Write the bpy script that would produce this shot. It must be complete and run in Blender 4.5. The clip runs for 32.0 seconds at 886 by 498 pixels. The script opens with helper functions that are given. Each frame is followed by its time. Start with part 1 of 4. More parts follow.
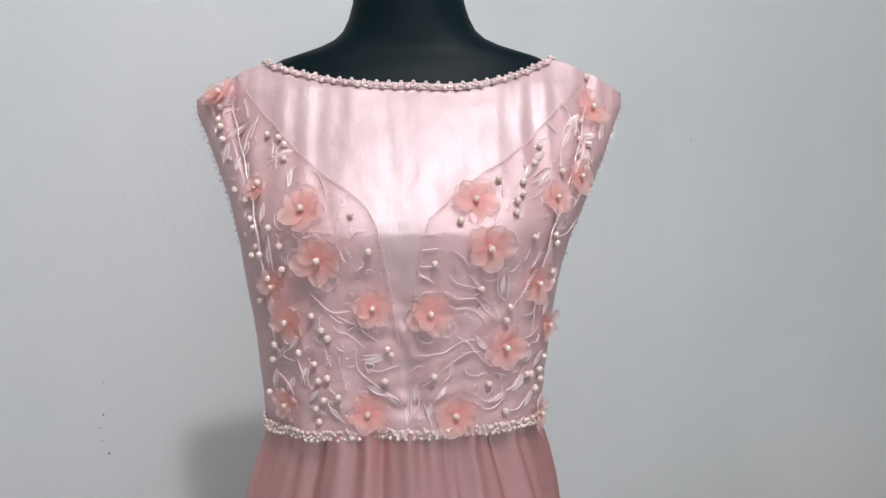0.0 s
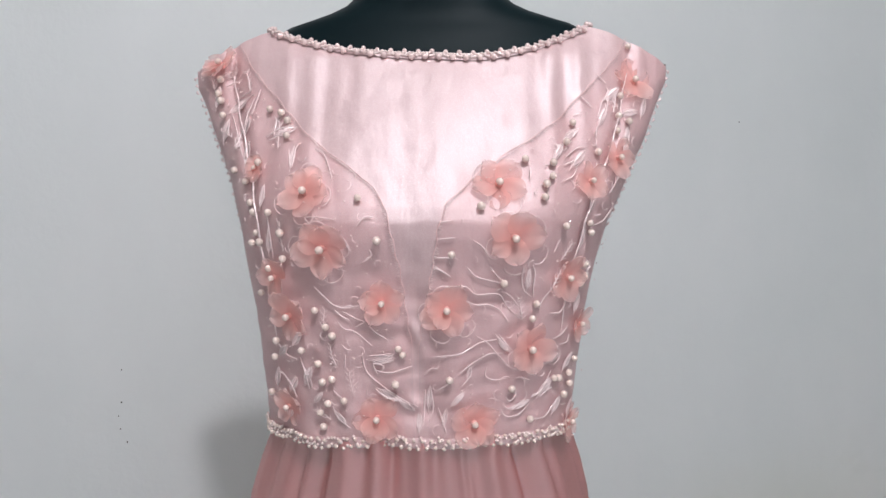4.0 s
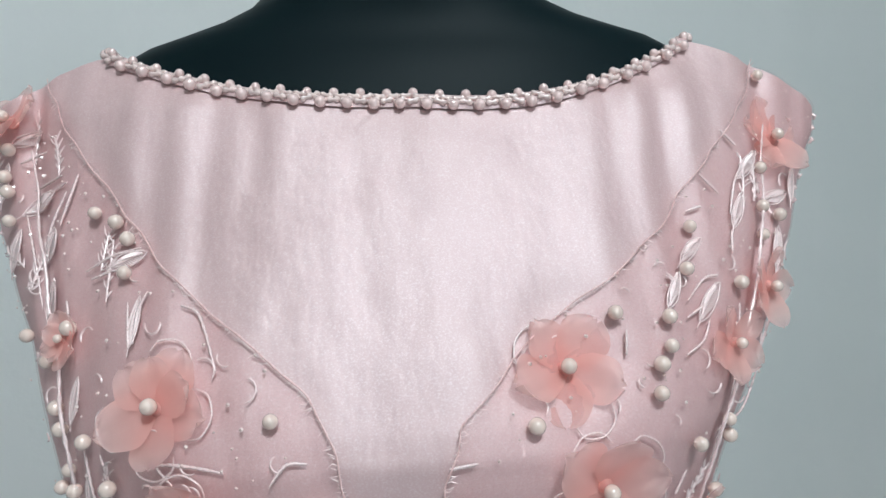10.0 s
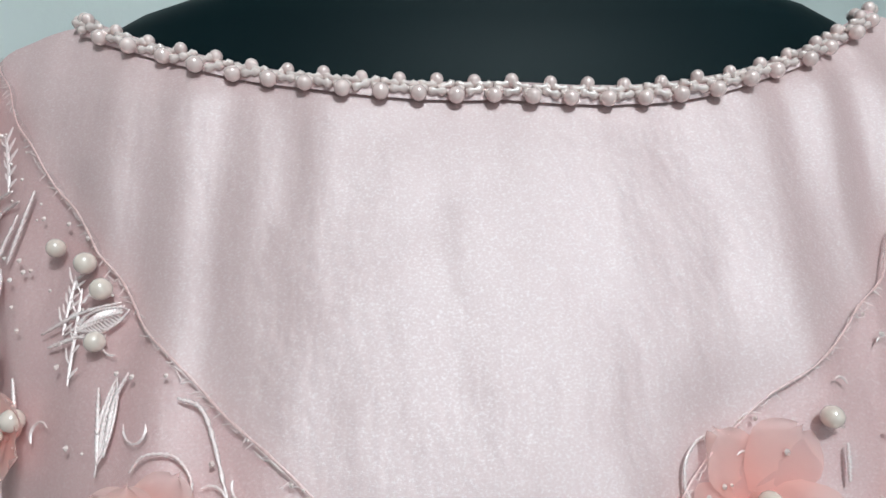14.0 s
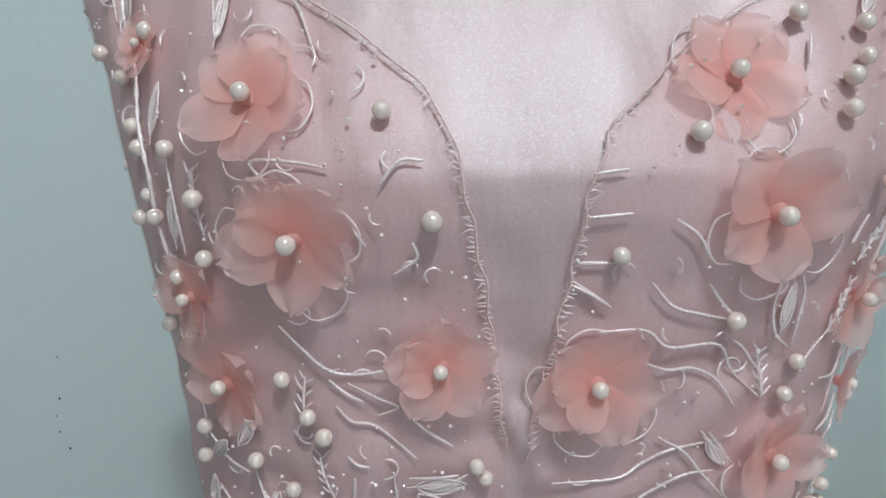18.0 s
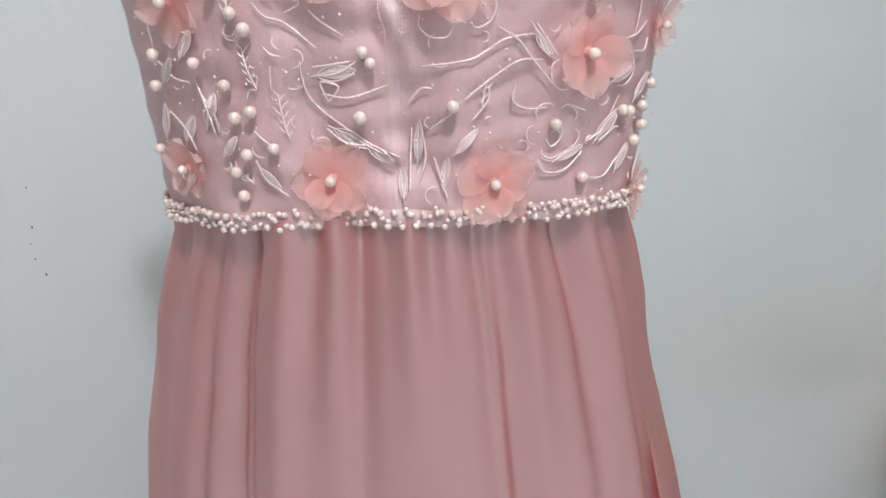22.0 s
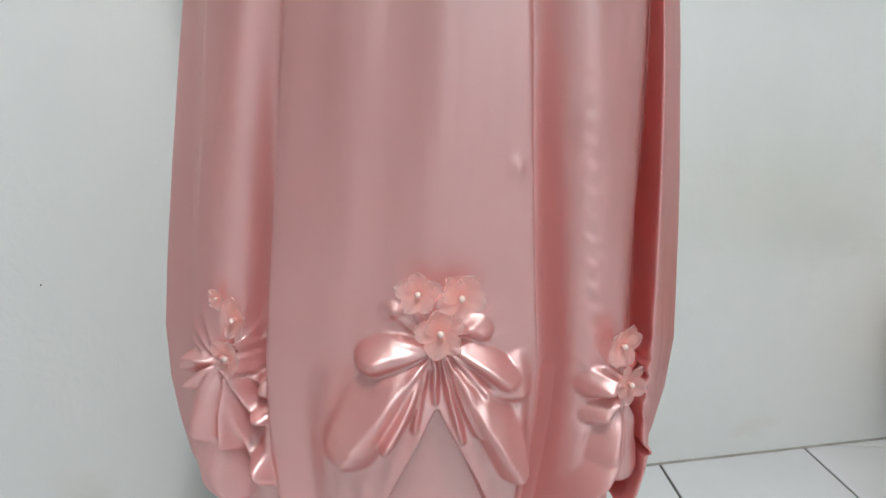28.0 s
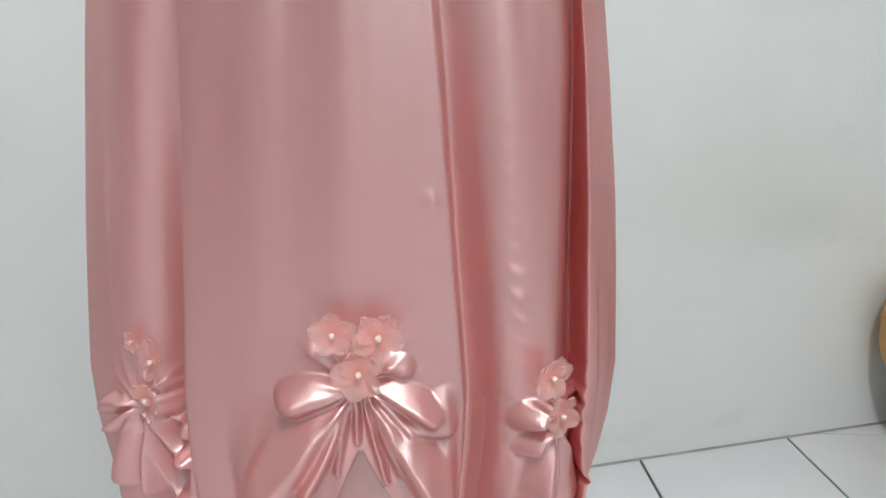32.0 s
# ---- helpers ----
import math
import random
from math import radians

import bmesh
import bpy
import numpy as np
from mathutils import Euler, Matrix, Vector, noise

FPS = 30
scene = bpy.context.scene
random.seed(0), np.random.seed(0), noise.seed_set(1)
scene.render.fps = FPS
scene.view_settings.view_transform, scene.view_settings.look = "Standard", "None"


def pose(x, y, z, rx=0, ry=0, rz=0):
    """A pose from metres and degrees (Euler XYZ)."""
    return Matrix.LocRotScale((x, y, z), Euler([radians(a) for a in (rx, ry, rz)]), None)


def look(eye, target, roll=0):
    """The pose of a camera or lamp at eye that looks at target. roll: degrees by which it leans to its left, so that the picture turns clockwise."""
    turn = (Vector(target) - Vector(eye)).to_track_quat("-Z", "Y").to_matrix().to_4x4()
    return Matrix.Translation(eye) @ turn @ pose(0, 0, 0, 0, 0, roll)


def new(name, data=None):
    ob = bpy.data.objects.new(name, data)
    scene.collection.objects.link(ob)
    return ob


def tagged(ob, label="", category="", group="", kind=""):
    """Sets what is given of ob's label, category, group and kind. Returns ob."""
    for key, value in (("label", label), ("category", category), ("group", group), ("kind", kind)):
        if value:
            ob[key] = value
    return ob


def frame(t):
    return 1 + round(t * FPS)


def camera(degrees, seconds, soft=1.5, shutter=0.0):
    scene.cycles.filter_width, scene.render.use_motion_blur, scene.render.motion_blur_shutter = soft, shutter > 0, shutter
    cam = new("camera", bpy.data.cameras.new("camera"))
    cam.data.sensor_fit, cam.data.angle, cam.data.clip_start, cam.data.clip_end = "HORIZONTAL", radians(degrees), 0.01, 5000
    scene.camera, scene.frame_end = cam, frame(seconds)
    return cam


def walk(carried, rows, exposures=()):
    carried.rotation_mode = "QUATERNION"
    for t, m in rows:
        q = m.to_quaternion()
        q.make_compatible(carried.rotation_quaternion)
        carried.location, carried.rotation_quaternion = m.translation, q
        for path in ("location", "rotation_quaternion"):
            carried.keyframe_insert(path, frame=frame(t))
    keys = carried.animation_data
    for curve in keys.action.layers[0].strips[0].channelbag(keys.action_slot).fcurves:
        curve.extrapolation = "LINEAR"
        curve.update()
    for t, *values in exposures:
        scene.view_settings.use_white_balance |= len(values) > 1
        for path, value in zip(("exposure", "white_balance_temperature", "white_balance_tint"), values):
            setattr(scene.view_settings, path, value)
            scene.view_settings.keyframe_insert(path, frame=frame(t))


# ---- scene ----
cam = camera(63.9, 32.0)

PATH = [
    (0, (0.0015, -0.6997, 1.3742), (0.0691, 1.0732, 1.2505), -1.20),
    (0.5, (-0.0041, -0.6930, 1.3706), (0.0743, 1.0812, 1.2657), -1.40),
    (1, (-0.0009, -0.6847, 1.3777), (0.0639, 1.0884, 1.2443), -1.50),
    (1.5, (0.0137, -0.6741, 1.3751), (0.0584, 1.0980, 1.2194), -1.40),
    (2, (0.0331, -0.6742, 1.3804), (0.0339, 1.0966, 1.2158), -0.30),
    (2.5, (0.0296, -0.6780, 1.3768), (-0.0009, 1.0923, 1.2070), -0.40),
    (3, (0.0230, -0.6678, 1.3768), (-0.0035, 1.1045, 1.2230), -0.40),
    (3.5, (0.0193, -0.6513, 1.3706), (-0.0120, 1.1215, 1.2238), -0.80),
    (5.5, (0.0138, -0.5697, 1.3777), (0.0158, 1.1968, 1.1696), -0.30),
    (6, (0.0061, -0.5423, 1.3786), (0.0039, 1.2258, 1.1838), -0.70),
    (6.5, (0.0078, -0.5252, 1.3813), (0.0154, 1.2475, 1.2310), -1.20),
    (7, (0.0130, -0.4978, 1.3946), (0.0423, 1.2764, 1.2657), -1.20),
    (7.5, (0.0112, -0.4521, 1.4088), (0.0332, 1.3219, 1.2745), -1.50),
    (8, (0.0125, -0.4176, 1.4240), (0.0438, 1.3563, 1.2888), -1.90),
    (8.5, (0.0098, -0.3915, 1.4329), (0.0571, 1.3813, 1.2959), -1.90),
    (9, (0.0054, -0.3789, 1.4355), (0.0611, 1.3935, 1.2986), -2.10),
    (9.5, (0.0008, -0.3627, 1.4373), (0.0770, 1.4091, 1.2914), -1.90),
    (10, (-0.0042, -0.3483, 1.4400), (0.0945, 1.4223, 1.2932), -2.30),
    (10.5, (-0.0023, -0.3321, 1.4435), (0.0930, 1.4376, 1.2879), -2.70),
    (11, (-0.0049, -0.3162, 1.4453), (0.0898, 1.4524, 1.2843), -2.70),
    (11.5, (-0.0122, -0.2970, 1.4489), (0.0741, 1.4720, 1.2808), -2.80),
    (12, (-0.0134, -0.2798, 1.4489), (0.0788, 1.4881, 1.2763), -2.60),
    (12.5, (-0.0132, -0.2705, 1.4524), (0.0624, 1.5001, 1.3030), -2.70),
    (13, (-0.0128, -0.2621, 1.4524), (0.0434, 1.5086, 1.2923), -2.70),
    (13.5, (-0.0175, -0.2551, 1.4524), (0.0490, 1.5148, 1.2897), -2.00),
    (15.5, (-0.0636, -0.2573, 1.4544), (0.0633, 1.7254, 1.2241), -1.34),
    (16, (-0.0536, -0.2785, 1.4199), (-0.0058, 1.7162, 1.2827), -1.05),
    (16.5, (-0.0383, -0.3062, 1.4062), (-0.0522, 1.4641, 1.2363), -1.90),
    (17, (-0.0422, -0.3054, 1.3911), (-0.0525, 1.4622, 1.1927), -1.00),
    (17.5, (-0.0401, -0.3030, 1.3759), (-0.0491, 1.4567, 1.1118), -1.10),
    (18, (-0.0308, -0.3161, 1.3608), (-0.0668, 1.4341, 1.0433), -0.90),
    (18.5, (-0.0239, -0.3373, 1.3484), (-0.0560, 1.4122, 1.0300), -0.10),
    (19, (-0.0106, -0.3649, 1.3368), (-0.0548, 1.3719, 0.9552), -0.20),
    (19.5, (-0.0061, -0.4136, 1.3279), (-0.0661, 1.3170, 0.9232), 0.20),
    (20, (-0.0033, -0.4497, 1.3075), (-0.0306, 1.2697, 0.8521), 0.00),
    (20.5, (-0.0089, -0.4495, 1.2906), (-0.0265, 1.2681, 0.8272), -0.40),
    (21, (-0.0075, -0.4315, 1.2737), (-0.0296, 1.2727, 0.7631), -1.50),
    (21.5, (-0.0015, -0.4234, 1.2612), (-0.0061, 1.2812, 0.7507), -1.80),
    (22, (0.0020, -0.4196, 1.2550), (0.0329, 1.2802, 0.7302), -1.70),
    (22.5, (-0.0090, -0.4841, 1.2340), (0.0236, 1.2262, 0.7830), -1.90),
    (23, (-0.0163, -0.5670, 1.1992), (0.0000, 1.1162, 0.7359), -1.70),
    (23.5, (-0.0148, -0.6180, 1.1658), (-0.0218, 1.0506, 0.6693), -1.20),
    (24, (-0.0255, -0.6400, 1.1296), (0.0119, 1.0728, 0.5959), 0.60),
    (24.5, (-0.0366, -0.5784, 1.1330), (0.0401, 1.1065, 0.6025), 3.20),
    (25, (-0.0420, -0.5855, 0.9659), (0.0352, 1.1338, 0.5159), 1.30),
    (25.5, (-0.0339, -0.5324, 0.8734), (0.0373, 1.1917, 0.4403), 1.40),
    (26, (-0.0413, -0.5225, 0.7800), (-0.0053, 1.2084, 0.3709), 1.70),
    (26.5, (-0.0516, -0.5513, 0.7427), (-0.0191, 1.1952, 0.4109), 3.00),
    (28.5, (0.0176, -0.5937, 0.7525), (0.0128, 1.1543, 0.4216), 1.40),
    (29, (0.0376, -0.5926, 0.7525), (-0.0205, 1.1542, 0.4189), 1.10),
    (29.5, (0.0642, -0.5851, 0.7462), (-0.0172, 1.1588, 0.4047), 0.20),
    (30, (0.0903, -0.5796, 0.7391), (0.0078, 1.1621, 0.3905), -0.90),
    (30.5, (0.1001, -0.5750, 0.7364), (0.0034, 1.1646, 0.3789), -1.20),
    (31, (0.0968, -0.5732, 0.7427), (0.0226, 1.1718, 0.4029), -1.60),
    (31.5, (0.0955, -0.5717, 0.7560), (0.0738, 1.1706, 0.3985), -1.00),
    (32, (0.0592, -0.5644, 0.7880), (0.0745, 1.1745, 0.4136), 0.40),
]
EXPOSURES = [
    (0, 0.0, 6250, 15), (3.5, 0.0, 6250, 15), (6, -0.05, 6200, 13), (9, -0.22, 5950, 6), (13, -0.25, 5750, -4), (16, -0.30, 5750, -4), (17, -0.38, 5650, -4),
    (19, -0.28, 5750, 1), (20.5, 0.04, 6050, 9), (22, 0.18, 6200, 11), (24, 0.27, 6250, 11), (26, 0.42, 6350, 10), (32, 0.5, 6350, 10),
]
walk(cam, [(t, look(eye, target, roll)) for t, eye, target, roll in PATH], EXPOSURES)

# ---------------------------------------------------------------- light
world = bpy.data.worlds.new("world")
scene.world = world
world.use_nodes = True
world.node_tree.nodes["Background"].inputs[0].default_value = (0.75, 0.85, 1.0, 1)
world.node_tree.nodes["Background"].inputs[1].default_value = 0.15

lamp_data = bpy.data.lights.new("bulb_light", "POINT")
lamp_data.energy, lamp_data.shadow_soft_size, lamp_data.color = 74, 0.06, (1.0, 0.985, 0.99)
new("bulb_light", lamp_data).location = (0.285, -1.24, 2.66)

# added soft fill behind the camera that lifts the right side; no known source
fill_data = bpy.data.lights.new("fill_light", "AREA")
fill_data.shape, fill_data.size, fill_data.size_y = "RECTANGLE", 1.9, 1.3
fill_data.energy, fill_data.color = 9, (0.84, 0.95, 1.0)
new("fill_light", fill_data).matrix_world = look((1.4, -2.93, 1.5), (0.9, 0.9, 1.4))


# ---------------------------------------------------------------- materials
def nodes(name):
    m = bpy.data.materials.new(name)
    m.use_nodes = True
    t = m.node_tree
    return m, t, t.nodes["Principled BSDF"]


def add(t, kind, **props):
    n = t.nodes.new(kind)
    for k, v in props.items():
        n.inputs[k].default_value = v
    return n


def noise_node(t, scale, detail=3.0, stretch=(1, 1, 1), rough=0.55):
    tc = t.nodes.new("ShaderNodeTexCoord")
    mp = t.nodes.new("ShaderNodeMapping")
    mp.inputs["Scale"].default_value = stretch
    t.links.new(tc.outputs["Object"], mp.inputs["Vector"])
    n = add(t, "ShaderNodeTexNoise", Scale=scale, Detail=detail, Roughness=rough)
    t.links.new(mp.outputs["Vector"], n.inputs["Vector"])
    return n


def ramp(t, fac, stops):
    r = t.nodes.new("ShaderNodeValToRGB")
    e = r.color_ramp.elements
    while len(e) < len(stops):
        e.new(0.5)
    for el, (p, c) in zip(e, stops):
        el.position, el.color = p, (*c, 1)
    t.links.new(fac, r.inputs[0])
    return r.outputs[0]


def bump(t, b, height, strength, dist):
    n = add(t, "ShaderNodeBump", Strength=strength, Distance=dist)
    t.links.new(height, n.inputs["Height"])
    t.links.new(n.outputs[0], b.inputs["Normal"])
    return n


def satin(name, lo, hi, rough, gloss, tint, glow=(0.8, 0.3, 0.27), thin=0.12, grain=(3200, 0.5, 0.00025), streak=(34, 0.3, 0.07, 0.003), glint=0.0):
    """Woven satin: a soft broad lustre over a dyed base, fine thread grain and slight unevenness."""
    m, t, b = nodes(name)
    big = noise_node(t, 9, 3, (1, 1, 0.35))
    t.links.new(ramp(t, big.outputs[0], [(0.3, lo), (0.7, hi)]), b.inputs["Base Color"])
    b.inputs["Roughness"].default_value = 0.6
    b.inputs["Specular IOR Level"].default_value = 0.35
    gl = t.nodes.new("ShaderNodeBsdfAnisotropic")
    gl.inputs["Color"].default_value = (*tint, 1)
    gl.inputs["Roughness"].default_value = rough
    mix = add(t, "ShaderNodeMixShader", Fac=gloss)
    if glint:
        spark = noise_node(t, glint, 1, (1, 1, 1.3))
        lo_g, hi_g = gloss * 0.55, gloss * 2.1
        t.links.new(ramp(t, spark.outputs[0], [(0.38, (lo_g,) * 3), (0.56, (gloss,) * 3), (0.74, (hi_g,) * 3)]), mix.inputs[0])
    fine = noise_node(t, grain[0], 2, (1, 1, 1.6))
    bp = add(t, "ShaderNodeBump", Strength=grain[1], Distance=grain[2])
    t.links.new(fine.outputs[0], bp.inputs["Height"])
    wide = noise_node(t, streak[0], 3, (1, 1, streak[1]))
    bq = add(t, "ShaderNodeBump", Strength=streak[2], Distance=streak[3])
    t.links.new(wide.outputs[0], bq.inputs["Height"])
    t.links.new(bp.outputs[0], bq.inputs["Normal"])
    t.links.new(bq.outputs[0], gl.inputs["Normal"])
    bw = add(t, "ShaderNodeBump", Strength=streak[2], Distance=streak[3])
    t.links.new(wide.outputs[0], bw.inputs["Height"])
    t.links.new(bw.outputs[0], b.inputs["Normal"])
    tl = t.nodes.new("ShaderNodeBsdfTranslucent")
    tl.inputs["Color"].default_value = (*glow, 1)
    thin_mix = add(t, "ShaderNodeMixShader", Fac=thin)
    t.links.new(b.outputs[0], thin_mix.inputs[1])
    t.links.new(tl.outputs[0], thin_mix.inputs[2])
    t.links.new(thin_mix.outputs[0], mix.inputs[1])
    t.links.new(gl.outputs[0], mix.inputs[2])
    t.links.new(mix.outputs[0], t.nodes["Material Output"].inputs["Surface"])
    return m


def sheer(name, col, dense, rough=0.7, through_light=0.4):
    """Thin cloth that lets part of what is behind it show."""
    m, t, b = nodes(name)
    n = noise_node(t, 160, 3)
    lo, hi = [c * 0.88 for c in col], [min(1, c * 1.08) for c in col]
    t.links.new(ramp(t, n.outputs[0], [(0.35, lo), (0.65, hi)]), b.inputs["Base Color"])
    b.inputs["Roughness"].default_value = rough
    b.inputs["Specular IOR Level"].default_value = 0.25
    tl = t.nodes.new("ShaderNodeBsdfTranslucent")
    tl.inputs["Color"].default_value = (*col, 1)
    m1 = add(t, "ShaderNodeMixShader", Fac=through_light)
    t.links.new(b.outputs[0], m1.inputs[1])
    t.links.new(tl.outputs[0], m1.inputs[2])
    tr = t.nodes.new("ShaderNodeBsdfTransparent")
    m2 = add(t, "ShaderNodeMixShader", Fac=dense)
    t.links.new(tr.outputs[0], m2.inputs[1])
    t.links.new(m1.outputs[0], m2.inputs[2])
    t.links.new(m2.outputs[0], t.nodes["Material Output"].inputs["Surface"])
    return m


def petal_cloth():
    """Dyed chiffon: deeper coral and denser towards the heart, thin and pale at the rim."""
    m = sheer("chiffon_petal", (1.0, 0.64, 0.58), 0.6, 0.7, 0.42)
    t = m.node_tree
    tc = t.nodes.new("ShaderNodeTexCoord")
    sep = t.nodes.new("ShaderNodeSeparateXYZ")
    t.links.new(tc.outputs["Object"], sep.inputs[0])
    far = add(t, "ShaderNodeMapRange")
    for k, v in enumerate((0.004, 0.021, 0.0, 1.0)):
        far.inputs[1 + k].default_value = v
    t.links.new(sep.outputs["X"], far.inputs[0])
    shade = ramp(t, far.outputs[0], [(0.0, (1.0, 0.59, 0.53)), (0.55, (1.0, 0.64, 0.58)), (1.0, (1.0, 0.72, 0.67))])
    thick = ramp(t, far.outputs[0], [(0.0, (0.70, 0.70, 0.70)), (0.7, (0.60, 0.60, 0.60)), (1.0, (0.48, 0.48, 0.48))])
    for n in t.nodes:
        if n.type == "BSDF_PRINCIPLED":
            t.links.new(shade, n.inputs["Base Color"])
        elif n.type == "BSDF_TRANSLUCENT":
            t.links.new(shade, n.inputs["Color"])
        elif n.type == "MIX_SHADER" and n.inputs[1].links[0].from_node.type == "BSDF_TRANSPARENT":
            t.links.new(thick, n.inputs[0])
    return m


def plain(name, lo, hi, rough, scale=40, spec=0.5, metal=0.0, bumps=0.0, coat=0.0, coat_rough=0.27):
    m, t, b = nodes(name)
    n = noise_node(t, scale, 4)
    t.links.new(ramp(t, n.outputs[0], [(0.3, lo), (0.7, hi)]), b.inputs["Base Color"])
    b.inputs["Roughness"].default_value = rough
    b.inputs["Specular IOR Level"].default_value = spec
    b.inputs["Metallic"].default_value = metal
    b.inputs["Coat Weight"].default_value = coat
    b.inputs["Coat Roughness"].default_value = coat_rough
    if bumps:
        bump(t, b, n.outputs[0], bumps, 0.002)
    return m


def wall_material():
    m, t, b = nodes("wall_paint")
    big = noise_node(t, 1.7, 4, (1, 1, 0.6), 0.6)
    base = ramp(t, big.outputs[0], [(0.35, (0.70, 0.735, 0.715)), (0.65, (0.76, 0.785, 0.765))])
    # scuffs: a faint grey rubbing band and a few yellowed patches low on the wall
    tc = t.nodes.new("ShaderNodeTexCoord")
    sep = t.nodes.new("ShaderNodeSeparateXYZ")
    t.links.new(tc.outputs["Object"], sep.inputs[0])
    spots = noise_node(t, 6, 4, (0.7, 0.7, 1.3), 0.6)
    spot_mask = ramp(t, spots.outputs[0], [(0.56, (0, 0, 0)), (0.72, (1, 1, 1))])

    def blob(x, z, rx, rz):
        vx = add(t, "ShaderNodeMath"); vx.operation = "SUBTRACT"; vx.inputs[1].default_value = x
        t.links.new(sep.outputs["X"], vx.inputs[0])
        vz = add(t, "ShaderNodeMath"); vz.operation = "SUBTRACT"; vz.inputs[1].default_value = z
        t.links.new(sep.outputs["Z"], vz.inputs[0])
        out = []
        for v, r in ((vx, rx), (vz, rz)):
            d = add(t, "ShaderNodeMath"); d.operation = "DIVIDE"; d.inputs[1].default_value = r
            t.links.new(v.outputs[0], d.inputs[0])
            p = add(t, "ShaderNodeMath"); p.operation = "MULTIPLY"
            t.links.new(d.outputs[0], p.inputs[0])
            t.links.new(d.outputs[0], p.inputs[1])
            out.append(p)
        s = add(t, "ShaderNodeMath"); s.operation = "ADD"
        t.links.new(out[0].outputs[0], s.inputs[0])
        t.links.new(out[1].outputs[0], s.inputs[1])
        neg = add(t, "ShaderNodeMath"); neg.operation = "MULTIPLY"; neg.inputs[1].default_value = -1.0
        t.links.new(s.outputs[0], neg.inputs[0])
        ex = add(t, "ShaderNodeMath"); ex.operation = "EXPONENT"
        t.links.new(neg.outputs[0], ex.inputs[0])
        return ex.outputs[0]

    def tinted(colour, mask, tint, amount):
        sc = add(t, "ShaderNodeMath"); sc.operation = "MULTIPLY"; sc.inputs[1].default_value = amount
        t.links.new(mask, sc.inputs[0])
        mx = t.nodes.new("ShaderNodeMixRGB")
        mx.inputs[2].default_value = (*tint, 1)
        t.links.new(sc.outputs[0], mx.inputs[0])
        t.links.new(colour, mx.inputs[1])
        return mx.outputs[0]

    def times(a, c):
        mu = add(t, "ShaderNodeMath"); mu.operation = "MULTIPLY"
        t.links.new(a, mu.inputs[0])
        t.links.new(c, mu.inputs[1])
        return mu.outputs[0]

    col = tinted(base, times(blob(0.82, 0.55, 0.34, 0.16), spot_mask), (0.50, 0.51, 0.44), 0.55)
    col = tinted(col, blob(0.9, 0.52, 0.14, 0.06), (0.46, 0.48, 0.46), 0.28)
    col = tinted(col, blob(0.76, 0.60, 0.30, 0.13), (0.60, 0.60, 0.48), 0.34)
    col = tinted(col, times(blob(0.0, 0.0, 5.0, 0.10), spot_mask), (0.56, 0.54, 0.40), 0.4)
    t.links.new(col, b.inputs["Base Color"])
    b.inputs["Roughness"].default_value = 0.62
    fine = noise_node(t, 55, 5, (1, 1, 1), 0.6)
    bump(t, b, fine.outputs[0], 0.22, 0.004)
    return m


SATIN_TOP = satin("satin_bodice", (0.65, 0.452, 0.446), (0.72, 0.518, 0.51), 0.38, 0.17, (1.0, 0.93, 0.94), (0.8, 0.4, 0.4), 0.06, (2600, 0.7, 0.00025), (60, 0.2, 0.4, 0.003), 1300)
SATIN_SKIRT = satin("satin_skirt", (0.60, 0.19, 0.182), (0.68, 0.235, 0.223), 0.37, 0.40, (1.0, 0.84, 0.81), (1.0, 0.12, 0.10), 0.34, (3200, 0.4, 0.0002), (26, 0.10, 0.22, 0.006))
TULLE = sheer("tulle", (0.88, 0.43, 0.42), 0.11, 0.6, 0.3)
PETAL = petal_cloth()
PEARL = plain("pearl_lustre", (0.80, 0.64, 0.55), (0.90, 0.74, 0.66), 0.18, 300, 1.0, 0.05, 0.0, 1.0, 0.07)
PINK_PEARL = plain("pink_pearl_lustre", (0.85, 0.62, 0.59), (0.93, 0.74, 0.70), 0.22, 300, 1.0, 0.1, 0.0, 1.0, 0.1)
CORD = plain("silver_pink_cord", (0.90, 0.67, 0.65), (0.99, 0.86, 0.84), 0.26, 1400, 1.0, 0.05, 0.12, 0.8, 0.12)
BUGLE = plain("bugle_glass", (0.80, 0.62, 0.58), (0.94, 0.82, 0.78), 0.2, 200, 1.0, 0.0, 0.0, 1.0)
ROSE_CORD = plain("rose_cord", (0.72, 0.46, 0.44), (0.90, 0.66, 0.64), 0.32, 900, 0.8, 0.0, 0.12)
SHELL = plain("mannequin_shell", (0.002, 0.0085, 0.0105), (0.003, 0.0105, 0.013), 0.5, 6, 0.1)
TILE = plain("glazed_tile", (0.72, 0.74, 0.75), (0.78, 0.80, 0.81), 0.16, 3, 0.5)
GROUT = plain("dirty_grout", (0.06, 0.06, 0.06), (0.16, 0.155, 0.145), 0.9, 30, 0.2)
JOINT = plain("stained_joint", (0.30, 0.29, 0.25), (0.52, 0.51, 0.46), 0.9, 9, 0.2)
WALL = wall_material()
PAINT = plain("plain_paint", (0.50, 0.50, 0.48), (0.56, 0.56, 0.54), 0.7, 2)
LEATHER = plain("tan_leatherette", (0.50, 0.27, 0.075), (0.58, 0.33, 0.105), 0.45, 14, 0.4, 0.0, 0.25)
DARK_WOOD = plain("dark_red_wood", (0.055, 0.016, 0.012), (0.10, 0.03, 0.02), 0.4, 25)
SPECK = plain("dark_speck", (0.03, 0.03, 0.03), (0.08, 0.07, 0.06), 0.8)


